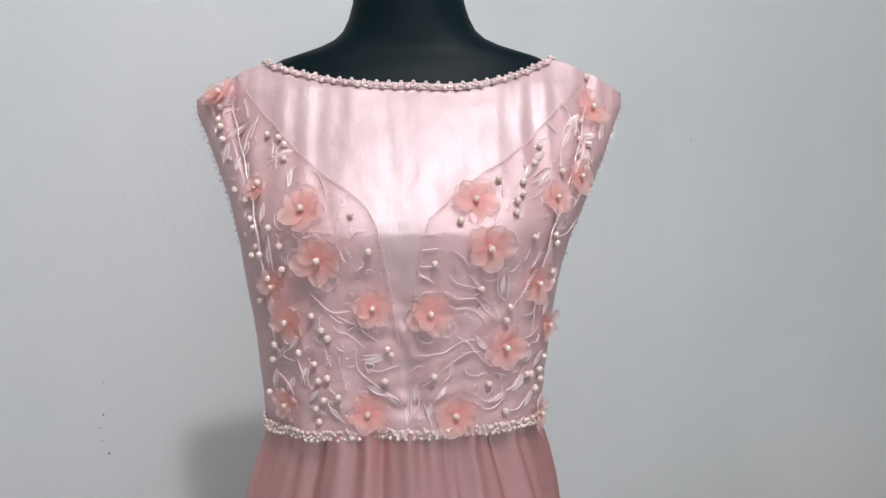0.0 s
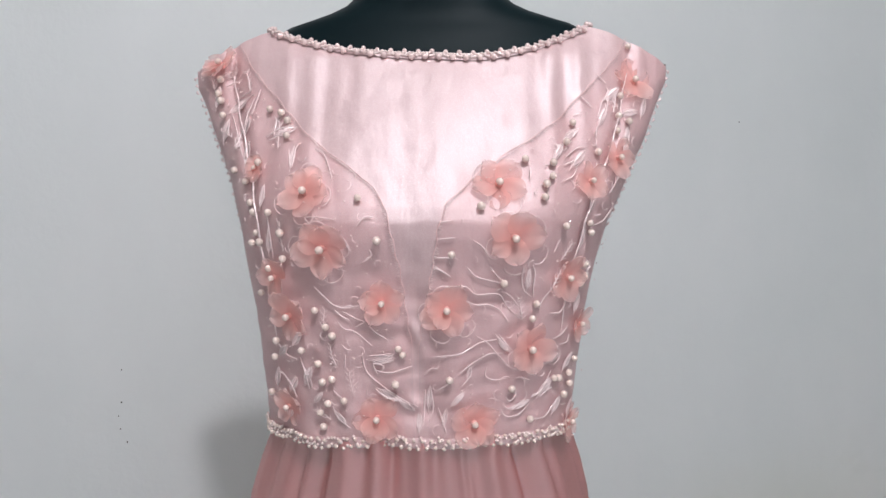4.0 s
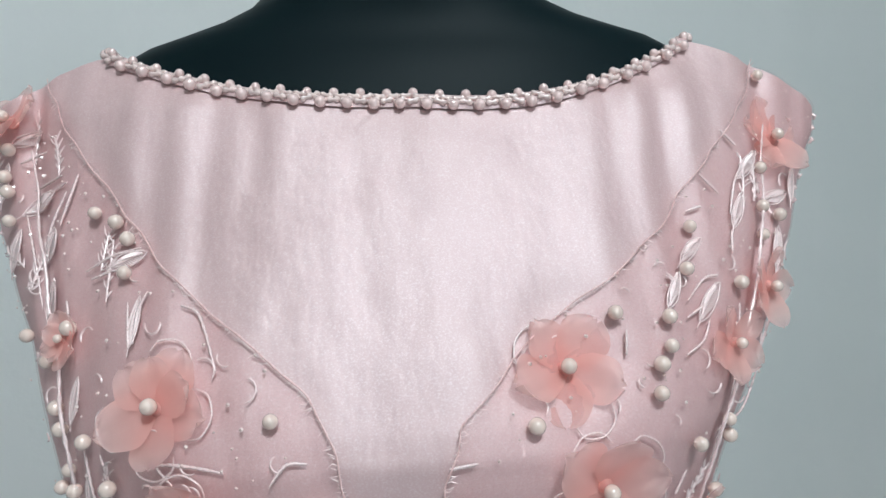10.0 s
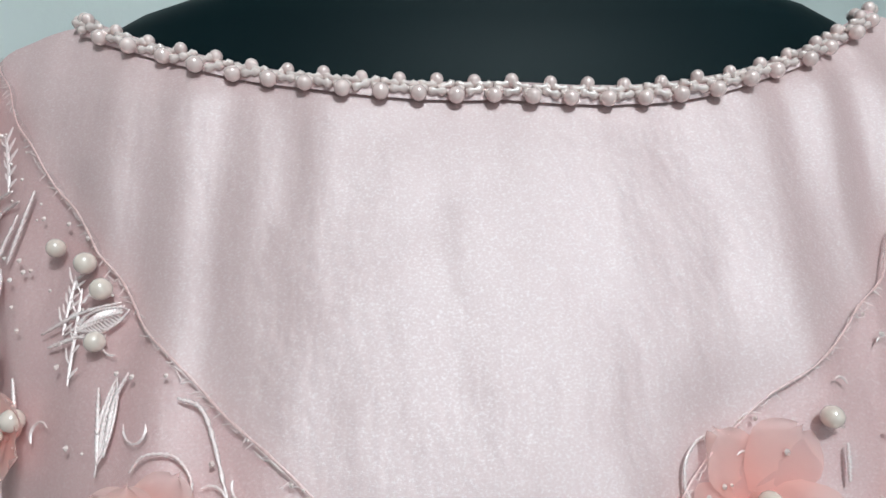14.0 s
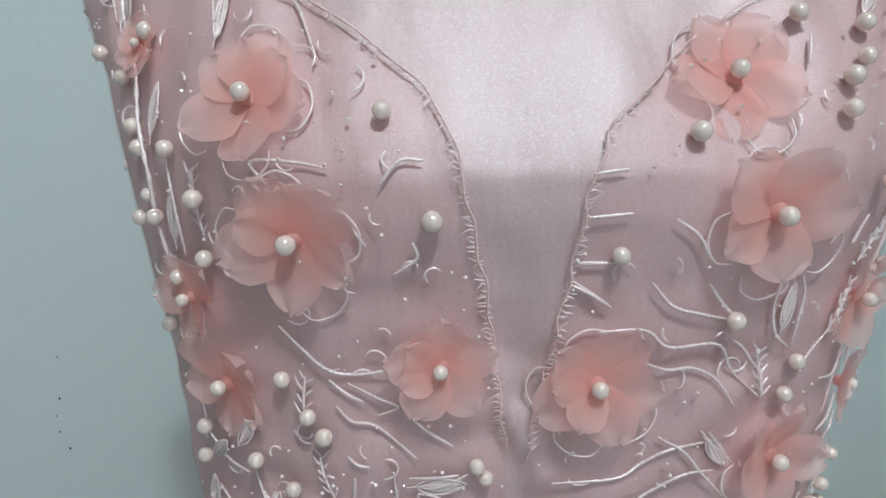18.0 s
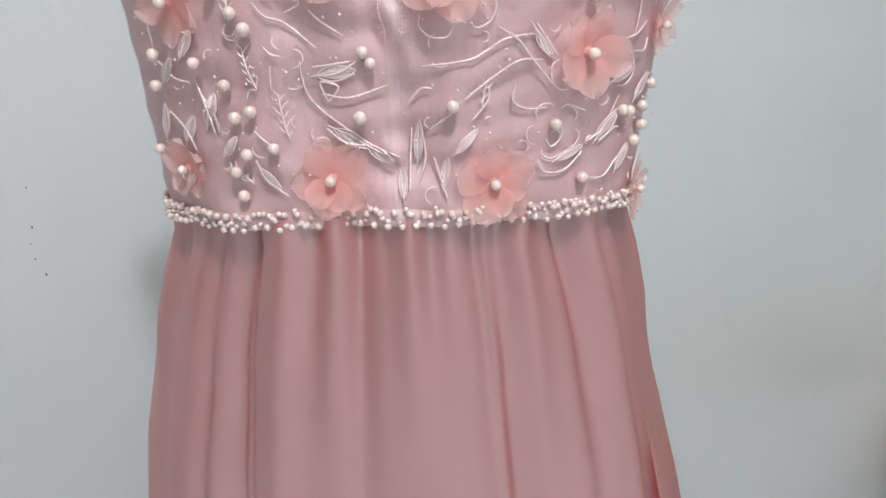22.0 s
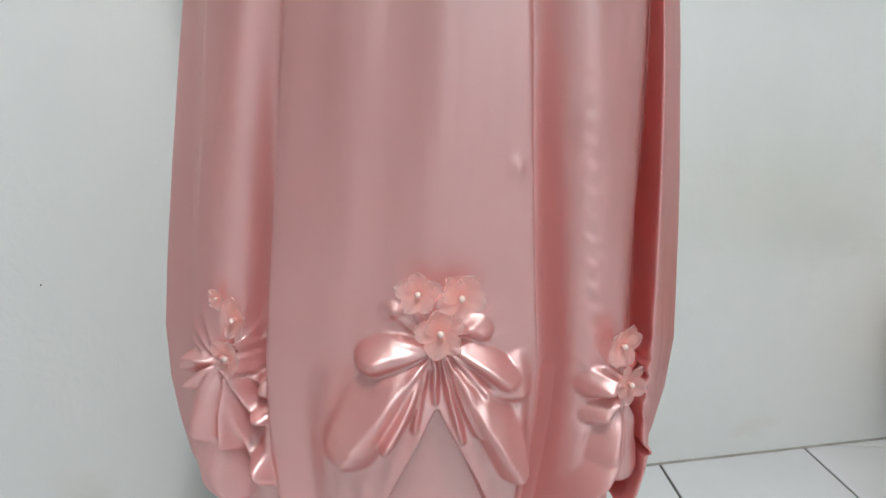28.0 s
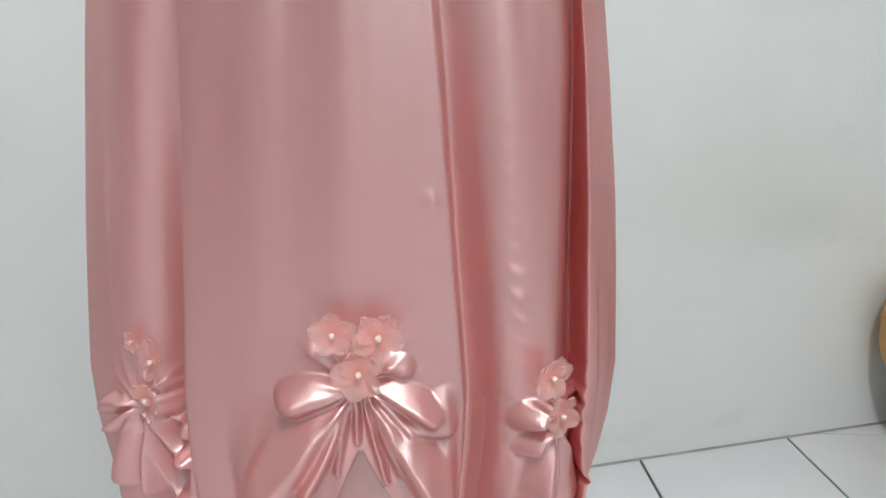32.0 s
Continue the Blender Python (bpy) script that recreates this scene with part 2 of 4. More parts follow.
# ---------------------------------------------------------------- mesh helpers
def mesh_from(name, verts, faces, material, smooth=True):
    me = bpy.data.meshes.new(name)
    me.from_pydata([tuple(v) for v in verts], [], faces)
    me.materials.append(material)
    if smooth:
        me.polygons.foreach_set("use_smooth", [True] * len(me.polygons))
    return me


def child(name, me, parent, m=None, label="", kind=""):
    ob = new(name, me)
    ob.parent = parent
    if m is not None:
        ob.matrix_basis = m
    return tagged(ob, label, kind=kind)


def grid(nu, nv, f, wrap=False):
    """Verts and faces of a sheet f(i, j)."""
    vs = [f(i, j) for j in range(nv) for i in range(nu)]
    fs = []
    for j in range(nv - 1):
        for i in range(nu if wrap else nu - 1):
            k = (i + 1) % nu
            fs.append((j * nu + i, j * nu + k, (j + 1) * nu + k, (j + 1) * nu + i))
    return vs, fs


def box_mesh(name, size, material, bevel=0.0):
    bm = bmesh.new()
    bmesh.ops.create_cube(bm, size=1.0, matrix=Matrix.Diagonal((*size, 1)))
    if bevel:
        bmesh.ops.bevel(bm, geom=bm.edges[:], offset=bevel, segments=2, affect="EDGES", profile=0.5)
    me = bpy.data.meshes.new(name)
    bm.to_mesh(me)
    bm.free()
    me.materials.append(material)
    return me


def tube(name, pts, radius, material, steps=6, sides=6, taper=0.5):
    """A round cord along a smooth line through pts, thinner towards its ends."""
    P = [Vector(p) for p in pts]
    if len(P) == 2:
        P.insert(1, (P[0] + P[1]) / 2)
    Q = [P[0] * 2 - P[1]] + P + [P[-1] * 2 - P[-2]]
    line = []
    for k in range(1, len(Q) - 2):
        a, b, c, d = Q[k - 1:k + 3]
        for q in range(steps):
            u = q / steps
            line.append(0.5 * ((2 * b) + (c - a) * u + (2 * a - 5 * b + 4 * c - d) * u * u + (3 * b - a - 3 * c + d) * u ** 3))
    line.append(P[-1])
    n = len(line)
    vs = []
    for k, p in enumerate(line):
        tan = (line[min(k + 1, n - 1)] - line[max(k - 1, 0)]).normalized()
        side = tan.cross(Vector((0, -1, 0.01))).normalized()
        up = side.cross(tan)
        r = radius * (1 - taper * abs(2 * k / (n - 1) - 1) ** 3) * (1 + (0.38 * math.sin(k * 2.6) if radius < 0.01 else 0))
        for q in range(sides):
            w = 2 * math.pi * q / sides
            vs.append(p + side * (r * math.cos(w)) + up * (r * 0.8 * math.sin(w)))
    fs = [(k * sides + q, k * sides + (q + 1) % sides, (k + 1) * sides + (q + 1) % sides, (k + 1) * sides + q)
          for k in range(n - 1) for q in range(sides)]
    fs += [tuple(range(sides))[::-1], tuple((n - 1) * sides + q for q in range(sides))]
    return mesh_from(name, vs, fs, material)


def sphere_mesh(name, r, material, seg=14, rings=9):
    bm = bmesh.new()
    bmesh.ops.create_uvsphere(bm, u_segments=seg, v_segments=rings, radius=r)
    me = bpy.data.meshes.new(name)
    bm.to_mesh(me)
    bm.free()
    me.materials.append(material)
    me.polygons.foreach_set("use_smooth", [True] * len(me.polygons))
    return me


# ---------------------------------------------------------------- the room
WALL_K, WALL_Y = 0.283, 0.735
WALL_TURN = math.degrees(math.atan(WALL_K))
wall = new("wall_north", box_mesh("wall_north", (6.4, 0.12, 2.9), WALL))
wall.data.transform(Matrix.Translation((0, 0.06, 1.45)))
wall.matrix_basis = pose(0, WALL_Y, 0, 0, 0, WALL_TURN)
tagged(wall, "off-white painted plaster wall with scuffs and faint stains", "wall", kind="structure")
for x, z, r in ((-0.588, 1.002, 0.0022), (-0.594, 0.978, 0.0015), (-0.592, 0.955, 0.0018), (-0.582, 0.930, 0.0024), (-0.68, 0.45, 0.0022), (-0.585, 1.06, 0.0015), (0.66, 1.5, 0.0018)):
    sp = sphere_mesh("speck", 0.6 * r, SPECK, 8, 5)
    child("speck", sp, wall, pose(x, -0.0005, z) @ Matrix.Diagonal((1, 0.3, 1.4, 1)))

floor = new("floor", box_mesh("floor", (6.0, 5.4, 0.05), GROUT))
floor.matrix_basis = pose(0, -0.6, -0.0292)
tagged(floor, "white glazed floor tiles with dark dirty joints", "floor", kind="structure")
ceiling = new("ceiling", box_mesh("ceiling", (6.0, 5.6, 0.1), PAINT))
ceiling.matrix_basis = pose(0, -0.6, 2.85)
tagged(ceiling, "plain pale painted ceiling", "ceiling", kind="structure")
for name, x in (("wall_west", -2.95), ("wall_east", 2.95)):
    w = new(name, box_mesh(name, (0.1, 5.6, 2.8), PAINT))
    w.matrix_basis = pose(x, -0.6, 1.4)
    tagged(w, "plain pale painted side wall", "wall", kind="structure")
# unseen wall; its opening is made up to hold the fill lamp
south = new("wall_south", None)
for size, at in (((6.0, 0.12, 0.8), (0, -3.0, 0.4)), ((6.0, 0.12, 0.6), (0, -3.0, 2.5)), ((3.4, 0.12, 1.4), (-1.3, -3.0, 1.5)), ((0.6, 0.12, 1.4), (2.7, -3.0, 1.5))):
    child("wall_section", box_mesh("wall_section", size, PAINT), south, pose(*at))
tagged(south, "plain pale wall out of view with an added opening for a fill lamp", "wall", kind="structure")

joint = child("joint", box_mesh("joint", (6.2, 0.003, 0.005), JOINT), wall, pose(0, -0.001, 0.0015))

# ---------------------------------------------------------------- mannequin
RINGS = [(0.80, 0.125, 0.03, 0.06), (0.95, 0.15, 0.03, 0.075), (1.08, 0.13, 0.025, 0.075), (1.148, 0.118, 0.02, 0.085), (1.25, 0.128, 0.02, 0.095),
         (1.33, 0.143, 0.02, 0.112), (1.38, 0.156, 0.02, 0.098), (1.42, 0.172, 0.02, 0.076), (1.45, 0.178, 0.02, 0.058), (1.474, 0.165, 0.021, 0.048),
         (1.490, 0.156, 0.022, 0.043), (1.500, 0.150, 0.024, 0.042), (1.508, 0.141, 0.025, 0.042), (1.515, 0.128, 0.026, 0.042), (1.520, 0.112, 0.027, 0.042),
         (1.526, 0.093, 0.028, 0.043), (1.533, 0.077, 0.028, 0.043), (1.542, 0.067, 0.029, 0.044), (1.555, 0.0605, 0.03, 0.045),
         (1.57, 0.056, 0.03, 0.046), (1.60, 0.0515, 0.031, 0.047), (1.66, 0.050, 0.032, 0.047), (1.72, 0.050, 0.032, 0.047)]


def mannequin_point(i, j):
    z, a, cy, b = RINGS[j]
    w = 2 * math.pi * i / 72
    c, s = math.cos(w), math.sin(w)
    p = 2 / 2.3 if z < 1.5 else 1.0
    return (a * math.copysign(abs(c) ** p, c), cy + b * math.copysign(abs(s) ** p, s), z)


vs, fs = grid(72, len(RINGS), mannequin_point, True)
fs += [tuple(range(72))[::-1], tuple((len(RINGS) - 1) * 72 + i for i in range(72))]
base = len(vs)
for z, r in ((0.0, 0.15), (0.012, 0.15), (0.02, 0.14), (0.024, 0.016), (0.82, 0.016)):
    vs += [(r * math.cos(2 * math.pi * i / 32), 0.05 + r * math.sin(2 * math.pi * i / 32), z) for i in range(32)]
for j in range(4):
    fs += [(base + j * 32 + i, base + j * 32 + (i + 1) % 32, base + (j + 1) * 32 + (i + 1) % 32, base + (j + 1) * 32 + i) for i in range(32)]
fs.append(tuple(base + i for i in range(32))[::-1])
mannequin = new("mannequin", mesh_from("mannequin", vs, fs, SHELL))
tagged(mannequin, "matte black headless dress mannequin wearing the pink gown", "mannequin")

# ---------------------------------------------------------------- dress: bodice
dress = new("dress")
tagged(dress, "pink satin gown with coral fabric flowers, pearls and draped hem", "dress")

# the dress's own shape: half width, middle and front by height
BOD_Z = [1.148, 1.172, 1.216, 1.262, 1.30, 1.34, 1.38, 1.414, 1.44, 1.462, 1.50]
BOD_A = [0.137, 0.139, 0.143, 0.148, 0.155, 0.163, 0.177, 0.192, 0.202, 0.211, 0.213]
BOD_C = [-0.013, -0.013, -0.012, -0.011, -0.010, -0.007, -0.002, 0.0, 0.0, 0.0, 0.0]
FRONT_Z = [1.148, 1.19, 1.23, 1.28, 1.31, 1.333, 1.345, 1.356, 1.38, 1.42, 1.46, 1.48, 1.50, 1.53]
FRONT_Y = [-0.083, -0.087, -0.091, -0.098, -0.103, -0.109, -0.1105, -0.108, -0.097, -0.074, -0.050, -0.037, -0.016, 0.010]
RIDGE = 0.02
# fuller and flatter spots of the front: x, height, reach, depth
HOLLOWS = ((-0.094, 1.368, 0.03, -0.005), (-0.080, 1.324, 0.028, -0.006), (0.054, 1.376, 0.028, 0.006), (0.065, 1.332, 0.028, -0.004), (-0.118, 1.426, 0.028, 0.006), (0.118, 1.426, 0.028, 0.006),
           (0.178, 1.460, 0.035, 0.012), (-0.178, 1.460, 0.035, 0.012))


def bodice_xy(s, z, back=False):
    """Place on the bodice at height z; s runs from -1 (one side) to 1 (other side)."""
    a, c = np.interp(z, BOD_Z, BOD_A), np.interp(z, BOD_Z, BOD_C)
    b = RIDGE - np.interp(z, FRONT_Z, FRONT_Y)
    shape = max(0.0, 1 - abs(s) ** 2.6) ** (1 / 2.2)
    x, y = c + a * s, RIDGE + (0.8 if back else -1) * b * shape
    if not back:
        for hx, hz, wide, push in HOLLOWS:
            y += push * math.exp(-((x - hx) ** 2 + (z - hz) ** 2) / wide ** 2)
    return x, y


def front(x, z):
    """The bodice's front y at (x, z)."""
    a, c = np.interp(z, BOD_Z, BOD_A), np.interp(z, BOD_Z, BOD_C)
    return bodice_xy(max(-0.985, min(0.985, (x - c) / a)), z)[1]


def top_edge(s):
    """Height of the neckline and, past it, of the shoulder edge."""
    q = abs(s)
    if q < 0.63:
        return 1.4812 + 0.0268 * (q / 0.63) ** 2.3 - (0.0048 * math.sin(math.pi * q / 0.63) if s > 0 else 0.0)
    return 1.508 - 0.0355 * ((q - 0.63) / 0.37) ** 1.35


def ripple(s, x, z):
    """How far the satin front ripples inwards at (x, z)."""
    yoke = max(0.0, min(1.0, (z - 1.35) / 0.05))
    low = max(0.0, min(1.0, (1.33 - z) / 0.05))
    d = -yoke * 0.0019 * (math.sin(x * 260 + 0.6) * math.exp(-((abs(x) - 0.105) / 0.03) ** 2) * 0.7 + 0.3 * math.sin(x * 95 + z * 8))
    d -= low * 0.0018 * (math.sin(x * 70 + 1.2) + 0.6 * math.sin(x * 150 + z * 25))
    d += low * max(0.0, min(1.0, (z - 1.175) / 0.02)) * 0.006 * math.exp(-((x + 0.012) / 0.02) ** 2)
    d -= 0.006 * math.exp(-((x + 0.010 + 0.35 * (z - 1.255)) / 0.005) ** 2 - ((z - 1.255) / 0.016) ** 2) + 0.005 * math.exp(-((x + 0.014 + 0.6 * (z - 1.2)) / 0.005) ** 2 - ((z - 1.2) / 0.010) ** 2)
    d += 0.005 * math.exp(-((abs(s) - 0.80) / 0.03) ** 2) * max(0.0, min(1.0, (z - 1.25) / 0.08))
    d -= yoke * (0.0011 * noise.noise((x * 85, z * 13, 3.1)) + 0.0008 * noise.noise((x * 150, z * 30, 7.7)) * max(0.0, (z - 1.45) / 0.04))
    d -= 0.0024 * noise.noise((x * 28, z * 14, 1.3)) + 0.0030 * noise.noise((x * 45, z * 80, 4.1)) * low + 0.0009 * noise.noise((x * 90, z * 60, 2.2))
    return d


def bodice_point(s, v, back=False, lift=0.0):
    low_edge = 1.162 + 0.004 * (1 - s * s)
    z = low_edge + (top_edge(s) + (0.006 if back else 0.0) - low_edge) * v
    x, y = bodice_xy(s, z, back)
    if not back:
        y += ripple(s, x, z) - lift
    return (x, y, z)


def bodice_sheet(nu, nv, back):
    return grid(nu, nv, lambda i, j: bodice_point(math.sin(math.pi * (i / (nu - 1) - 0.5)), j / (nv - 1), back))


vs, fs = bodice_sheet(140, 110, False)
bodice = child("bodice", mesh_from("bodice", vs, fs, SATIN_TOP), dress, label="pale pink satin bodice front")
vs, fs = bodice_sheet(60, 40, True)
child("bodice_back", mesh_from("bodice_back", vs, [f[::-1] for f in fs], SATIN_TOP), dress)

# tulle overlay: two panels whose inner edges curve from the shoulders to the waist
EDGE_Z = [1.146, 1.25, 1.31, 1.34, 1.357, 1.373, 1.385, 1.404, 1.423, 1.44, 1.46, 1.477, 1.50]
EDGE_W = [-0.013, -0.015, -0.022, -0.028, -0.032, -0.043, -0.059, -0.085, -0.105, -0.119, -0.138, -0.151, -0.166]
EDGE_E = [-0.012, -0.009, 0.002, 0.007, 0.013, 0.030, 0.043, 0.076, 0.103, 0.119, 0.140, 0.156, 0.172]


def tulle(side):
    nu, nv = 46, 90

    def f(i, j):
        z = 1.167 + 0.331 * j / (nv - 1)
        inner = np.interp(z, EDGE_Z, EDGE_W if side < 0 else EDGE_E)
        inner += 0.0012 * math.sin(z * 420) if z > 1.3 else 0
        a, c = np.interp(z, BOD_Z, BOD_A), np.interp(z, BOD_Z, BOD_C)
        s = (inner - c) / a
        s = s + (side * 0.995 - s) * math.sin(0.5 * math.pi * i / (nu - 1))
        low_edge = 1.162 + 0.004 * (1 - s * s)
        v = (z - low_edge) / (top_edge(s) - low_edge)
        return bodice_point(s, min(v, 1.0), lift=0.0018 + 0.0008 * noise.noise((s * 12, z * 40, 5 + side)))
    vs, fs = grid(nu, nv, f)
    return child("tulle_panel", mesh_from("tulle_panel", vs, fs, TULLE), dress, label="sheer pink tulle panel with embroidery")


tulle(-1)
tulle(1)


def on_front(x, z, out=0.0):
    """A place on the bodice's front, out metres off the cloth, and the cloth's outward direction there."""
    x, z = x / 1000, z / 1000
    a, c = np.interp(z, BOD_Z, BOD_A), np.interp(z, BOD_Z, BOD_C)
    y = front(x, z) + ripple((x - c) / a, x, z)
    e = 0.002
    nx, nz = (front(x + e, z) - front(x - e, z)) / (2 * e), (front(x, z + e) - front(x, z - e)) / (2 * e)
    n = Vector((nx, -1, nz)).normalized()
    if abs(nx) > 6:
        n = Vector((math.copysign(0.8, x), -0.6, 0)).normalized()
    return Vector((x, y, z)) + n * (out + 0.002), n


def turned(place, n, spin=0.0, scale=1.0):
    """A pose whose local z looks along n."""
    q = n.to_track_quat("Z", "Y").to_matrix().to_4x4()
    return Matrix.Translation(place) @ q @ Matrix.Rotation(spin, 4, "Z") @ Matrix.Scale(scale, 4)


# ---------------------------------------------------------------- fabric flowers
rng = random.Random(7)


def petal_mesh(kind):
    """One rounded chiffon petal along +x, cupped, with a wavy rim."""
    nu, nv = 11, 10
    r2 = random.Random(kind)
    wob, cup, wide = r2.uniform(0.0005, 0.0012), r2.uniform(0.0012, 0.0044), r2.uniform(0.0086, 0.0106)

    def f(i, j):
        u, v = math.sin(0.5 * math.pi * j / (nv - 1)), 2 * i / (nu - 1) - 1
        x = 0.0012 + 0.0204 * u
        if x > 0.0118:
            half = wide * math.sqrt(max(0.0, 1 - ((x - 0.0118) / 0.0099) ** 2)) + 0.0002
        else:
            half = wide * (0.22 + 0.78 * math.sin(math.pi * 0.5 * x / 0.0118))
        y = v * half * (1 + 0.06 * math.sin(9 * u + kind))
        x += 0.0007 * u * math.sin(6.5 * v + 2 * kind)
        x -= 0.001 * v * v * u
        z = cup * u * u + 0.0016 * v * v * u + wob * math.sin(5 * v + kind) * u ** 2
        return (x, y, z)
    vs, fs = grid(nu, nv, f)
    return mesh_from("petal", vs, fs, PETAL)


PETALS = [petal_mesh(k) for k in range(6)]
HEART = sphere_mesh("flower_heart", 0.0032, PETAL, 10, 6)
PEARL_MESH = sphere_mesh("pearl", 0.0031, PEARL)
SMALL_PEARL = sphere_mesh("pearl", 0.0023, PEARL, 12, 8)
TRIM_PEARL = sphere_mesh("pearl", 0.0024, PINK_PEARL, 12, 8)
BEAD = sphere_mesh("bead", 0.0013, BUGLE, 8, 6)


def flower(place, n, scale=1.0, spin=0.0, count=5, parent=dress):
    m = turned(place, n, spin, scale)
    size_rank = rng.random() < 0.45
    heart = child("flower", HEART, parent, m, "coral chiffon flower with a pearl centre")
    for layer, (k, size, lift, tilt) in enumerate(((count, 1.05, 0.0006, 0), (2 if size_rank else 0, 0.86, 0.0016, 7))):
        for q in range(k):
            w = 2 * math.pi * (q + 0.5 * layer) / max(k, 5) + rng.uniform(-0.14, 0.14)
            child("petal", PETALS[rng.randrange(6)], heart,
                  Matrix.Translation((0, 0, lift)) @ Matrix.Rotation(w, 4, "Z") @ Matrix.Rotation(-radians(tilt + rng.uniform(-4, 8)), 4, "Y")
                  @ Matrix.Rotation(radians(rng.uniform(5, 11)), 4, "X") @ Matrix.Scale(size * rng.uniform(0.92, 1.08), 4))
    child("pearl", PEARL_MESH, heart, Matrix.Translation((0, 0, 0.0056)), "round cream pearl")
    return heart


# place and size; the first ones lie on the open front, the others round the sides
FRONT_FLOWERS = [(-94, 1370, 0.97), (-81, 1325.5, 1.04), (-36.5, 1283.5, 0.82), (13, 1277.7, 0.92), (-44, 1188, 0.9), (34, 1184, 0.9), (65, 1332, 1.0), (54, 1374.5, 0.98), (176, 1459, 0.92), (80, 1242.5, 0.98)]
SIDE_FLOWERS = [(-111, 1271, 0.92), (-179, 1478, 0.9), (151, 1393, 0.82), (-122, 1302, 0.76), (-117, 1192, 0.78), (107, 1299, 0.86), (121, 1255, 0.78), (114, 1168, 0.8), (-137, 1387, 0.56), (125, 1374, 0.76)]
for k, (x, z, size) in enumerate(FRONT_FLOWERS + SIDE_FLOWERS):
    place, n = on_front(x, z, 0.0005)
    if k < len(FRONT_FLOWERS):
        place = Vector((x / 1000, place.y - 0.0056 * size, z / 1000)) - n * (0.0056 * size)
    if k == 8:
        n = Vector((0.35, -0.8, 0.45)).normalized()
    if k == 11:
        n = Vector((-0.5, -0.55, 0.6)).normalized()
    flower(place, n, size, k * 0.83, 5)

# ---------------------------------------------------------------- loose pearls
PEARLS_SHOULDER_WEST = [(-179, 1465), (-180, 1453), (-177, 1446), (-173, 1433), (-129, 1435), (-118, 1431), (-112, 1424), (-111, 1411), (-134, 1391), (-158, 1387), (-147, 1377), (-141, 1360), (-138, 1353), (-122, 1353), (-136, 1337), (-133, 1330), (-141, 1329), (-112, 1338), (-112, 1318), (-126, 1309), (-52, 1362), (-38, 1333)]
PEARLS_SHOULDER_EAST = [(74, 1390), (95, 1387), (94, 1377), (89, 1371), (87, 1361), (39, 1355), (107, 1403), (114, 1419), (103, 1341), (17, 1322), (125, 1342), (126, 1334), (122, 1308), (123, 1298), (157, 1443), (154, 1426), (163, 1422), (152, 1414), (133, 1396), (170, 1488)]
PEARLS_WAIST_WEST = [(-137, 1287), (-125, 1248), (-128, 1233), (-101, 1244), (-88, 1234), (-85, 1219), (-77, 1222), (-81, 1202), (-68, 1205), (-88, 1193), (-86, 1181), (-88, 1278), (-80, 1265), (-75, 1258), (-25, 1247), (-22, 1242), (-28, 1218), (-134, 1200)]
PEARLS_WAIST_EAST = [(56, 1298), (81, 1280), (78, 1268), (14, 1222), (62, 1211), (77, 1183), (97, 1215), (101, 1214), (111, 1215), (112, 1205), (106, 1198), (116, 1226), (119, 1292), (123, 1308), (123, 1297), (121, 1167)]

for group in (PEARLS_SHOULDER_WEST, PEARLS_SHOULDER_EAST, PEARLS_WAIST_WEST, PEARLS_WAIST_EAST):
    for x, z in group:
        place, n = on_front(x, z, 0.0022)
        child("pearl", PEARL_MESH, dress, turned(place, n, 0, rng.uniform(0.88, 1.06)))

# ---------------------------------------------------------------- embroidery
def vine(pts, r=0.00062):
    child("embroidery_cord", tube("embroidery_cord", [on_front(x, z, 0.0005)[0] for x, z in pts], r, CORD, 12, 5), dress)


VINES_SHOULDER_WEST = []
VINES_SHOULDER_WEST += [[(-174, 1459), (-158, 1463)],
    [(-165, 1446), (-147, 1452)],
    [(-162, 1441), (-144, 1449)],
    [(-144, 1445), (-150, 1429), (-152, 1415)],
    [(-139, 1452), (-145, 1431)],
    [(-131, 1412), (-119, 1418), (-107, 1421)],
    [(-128, 1409), (-116, 1413)],
    [(-101, 1405), (-104, 1398), (-104, 1387)],
    [(-109, 1401), (-106, 1387)]]
VINES_SHOULDER_WEST += [[(-138, 1401), (-135, 1390)],
    [(-86, 1343), (-91, 1349), (-79, 1349), (-68, 1347)],
    [(-62, 1331), (-58, 1325)],
    [(-50, 1316), (-43, 1321), (-44, 1326)],
    [(-53, 1343), (-47, 1349), (-40, 1349)],
    [(-87, 1400), (-80, 1396), (-72, 1378)],
    [(-166, 1435), (-159, 1418), (-152, 1397)],
    [(-125, 1353), (-123, 1335), (-122, 1317)]]
VINES_SHOULDER_EAST = []
VINES_SHOULDER_EAST += [[(8, 1345), (18, 1346)],
    [(7, 1333), (20, 1334)],
    [(5, 1319), (16, 1319)],
    [(4, 1313), (15, 1305)],
    [(33, 1332), (40, 1327), (45, 1319)],
    [(98, 1403), (101, 1399), (97, 1392)],
    [(78, 1384), (77, 1375)],
    [(106, 1392), (116, 1399), (123, 1400)],
    [(104, 1386), (115, 1390)]]
VINES_SHOULDER_EAST += [[(136, 1424), (141, 1438), (147, 1445)],
    [(133, 1408), (135, 1417)],
    [(128, 1339), (139, 1343), (149, 1354)],
    [(138, 1461), (145, 1454)],
    [(123, 1442), (132, 1433)],
    [(115, 1426), (122, 1428)],
    [(101, 1373), (110, 1377), (115, 1384)],
    [(99, 1330), (95, 1321), (97, 1325)],
    [(132, 1388), (129, 1373), (125, 1351)]]
VINES_WAIST_WEST = []
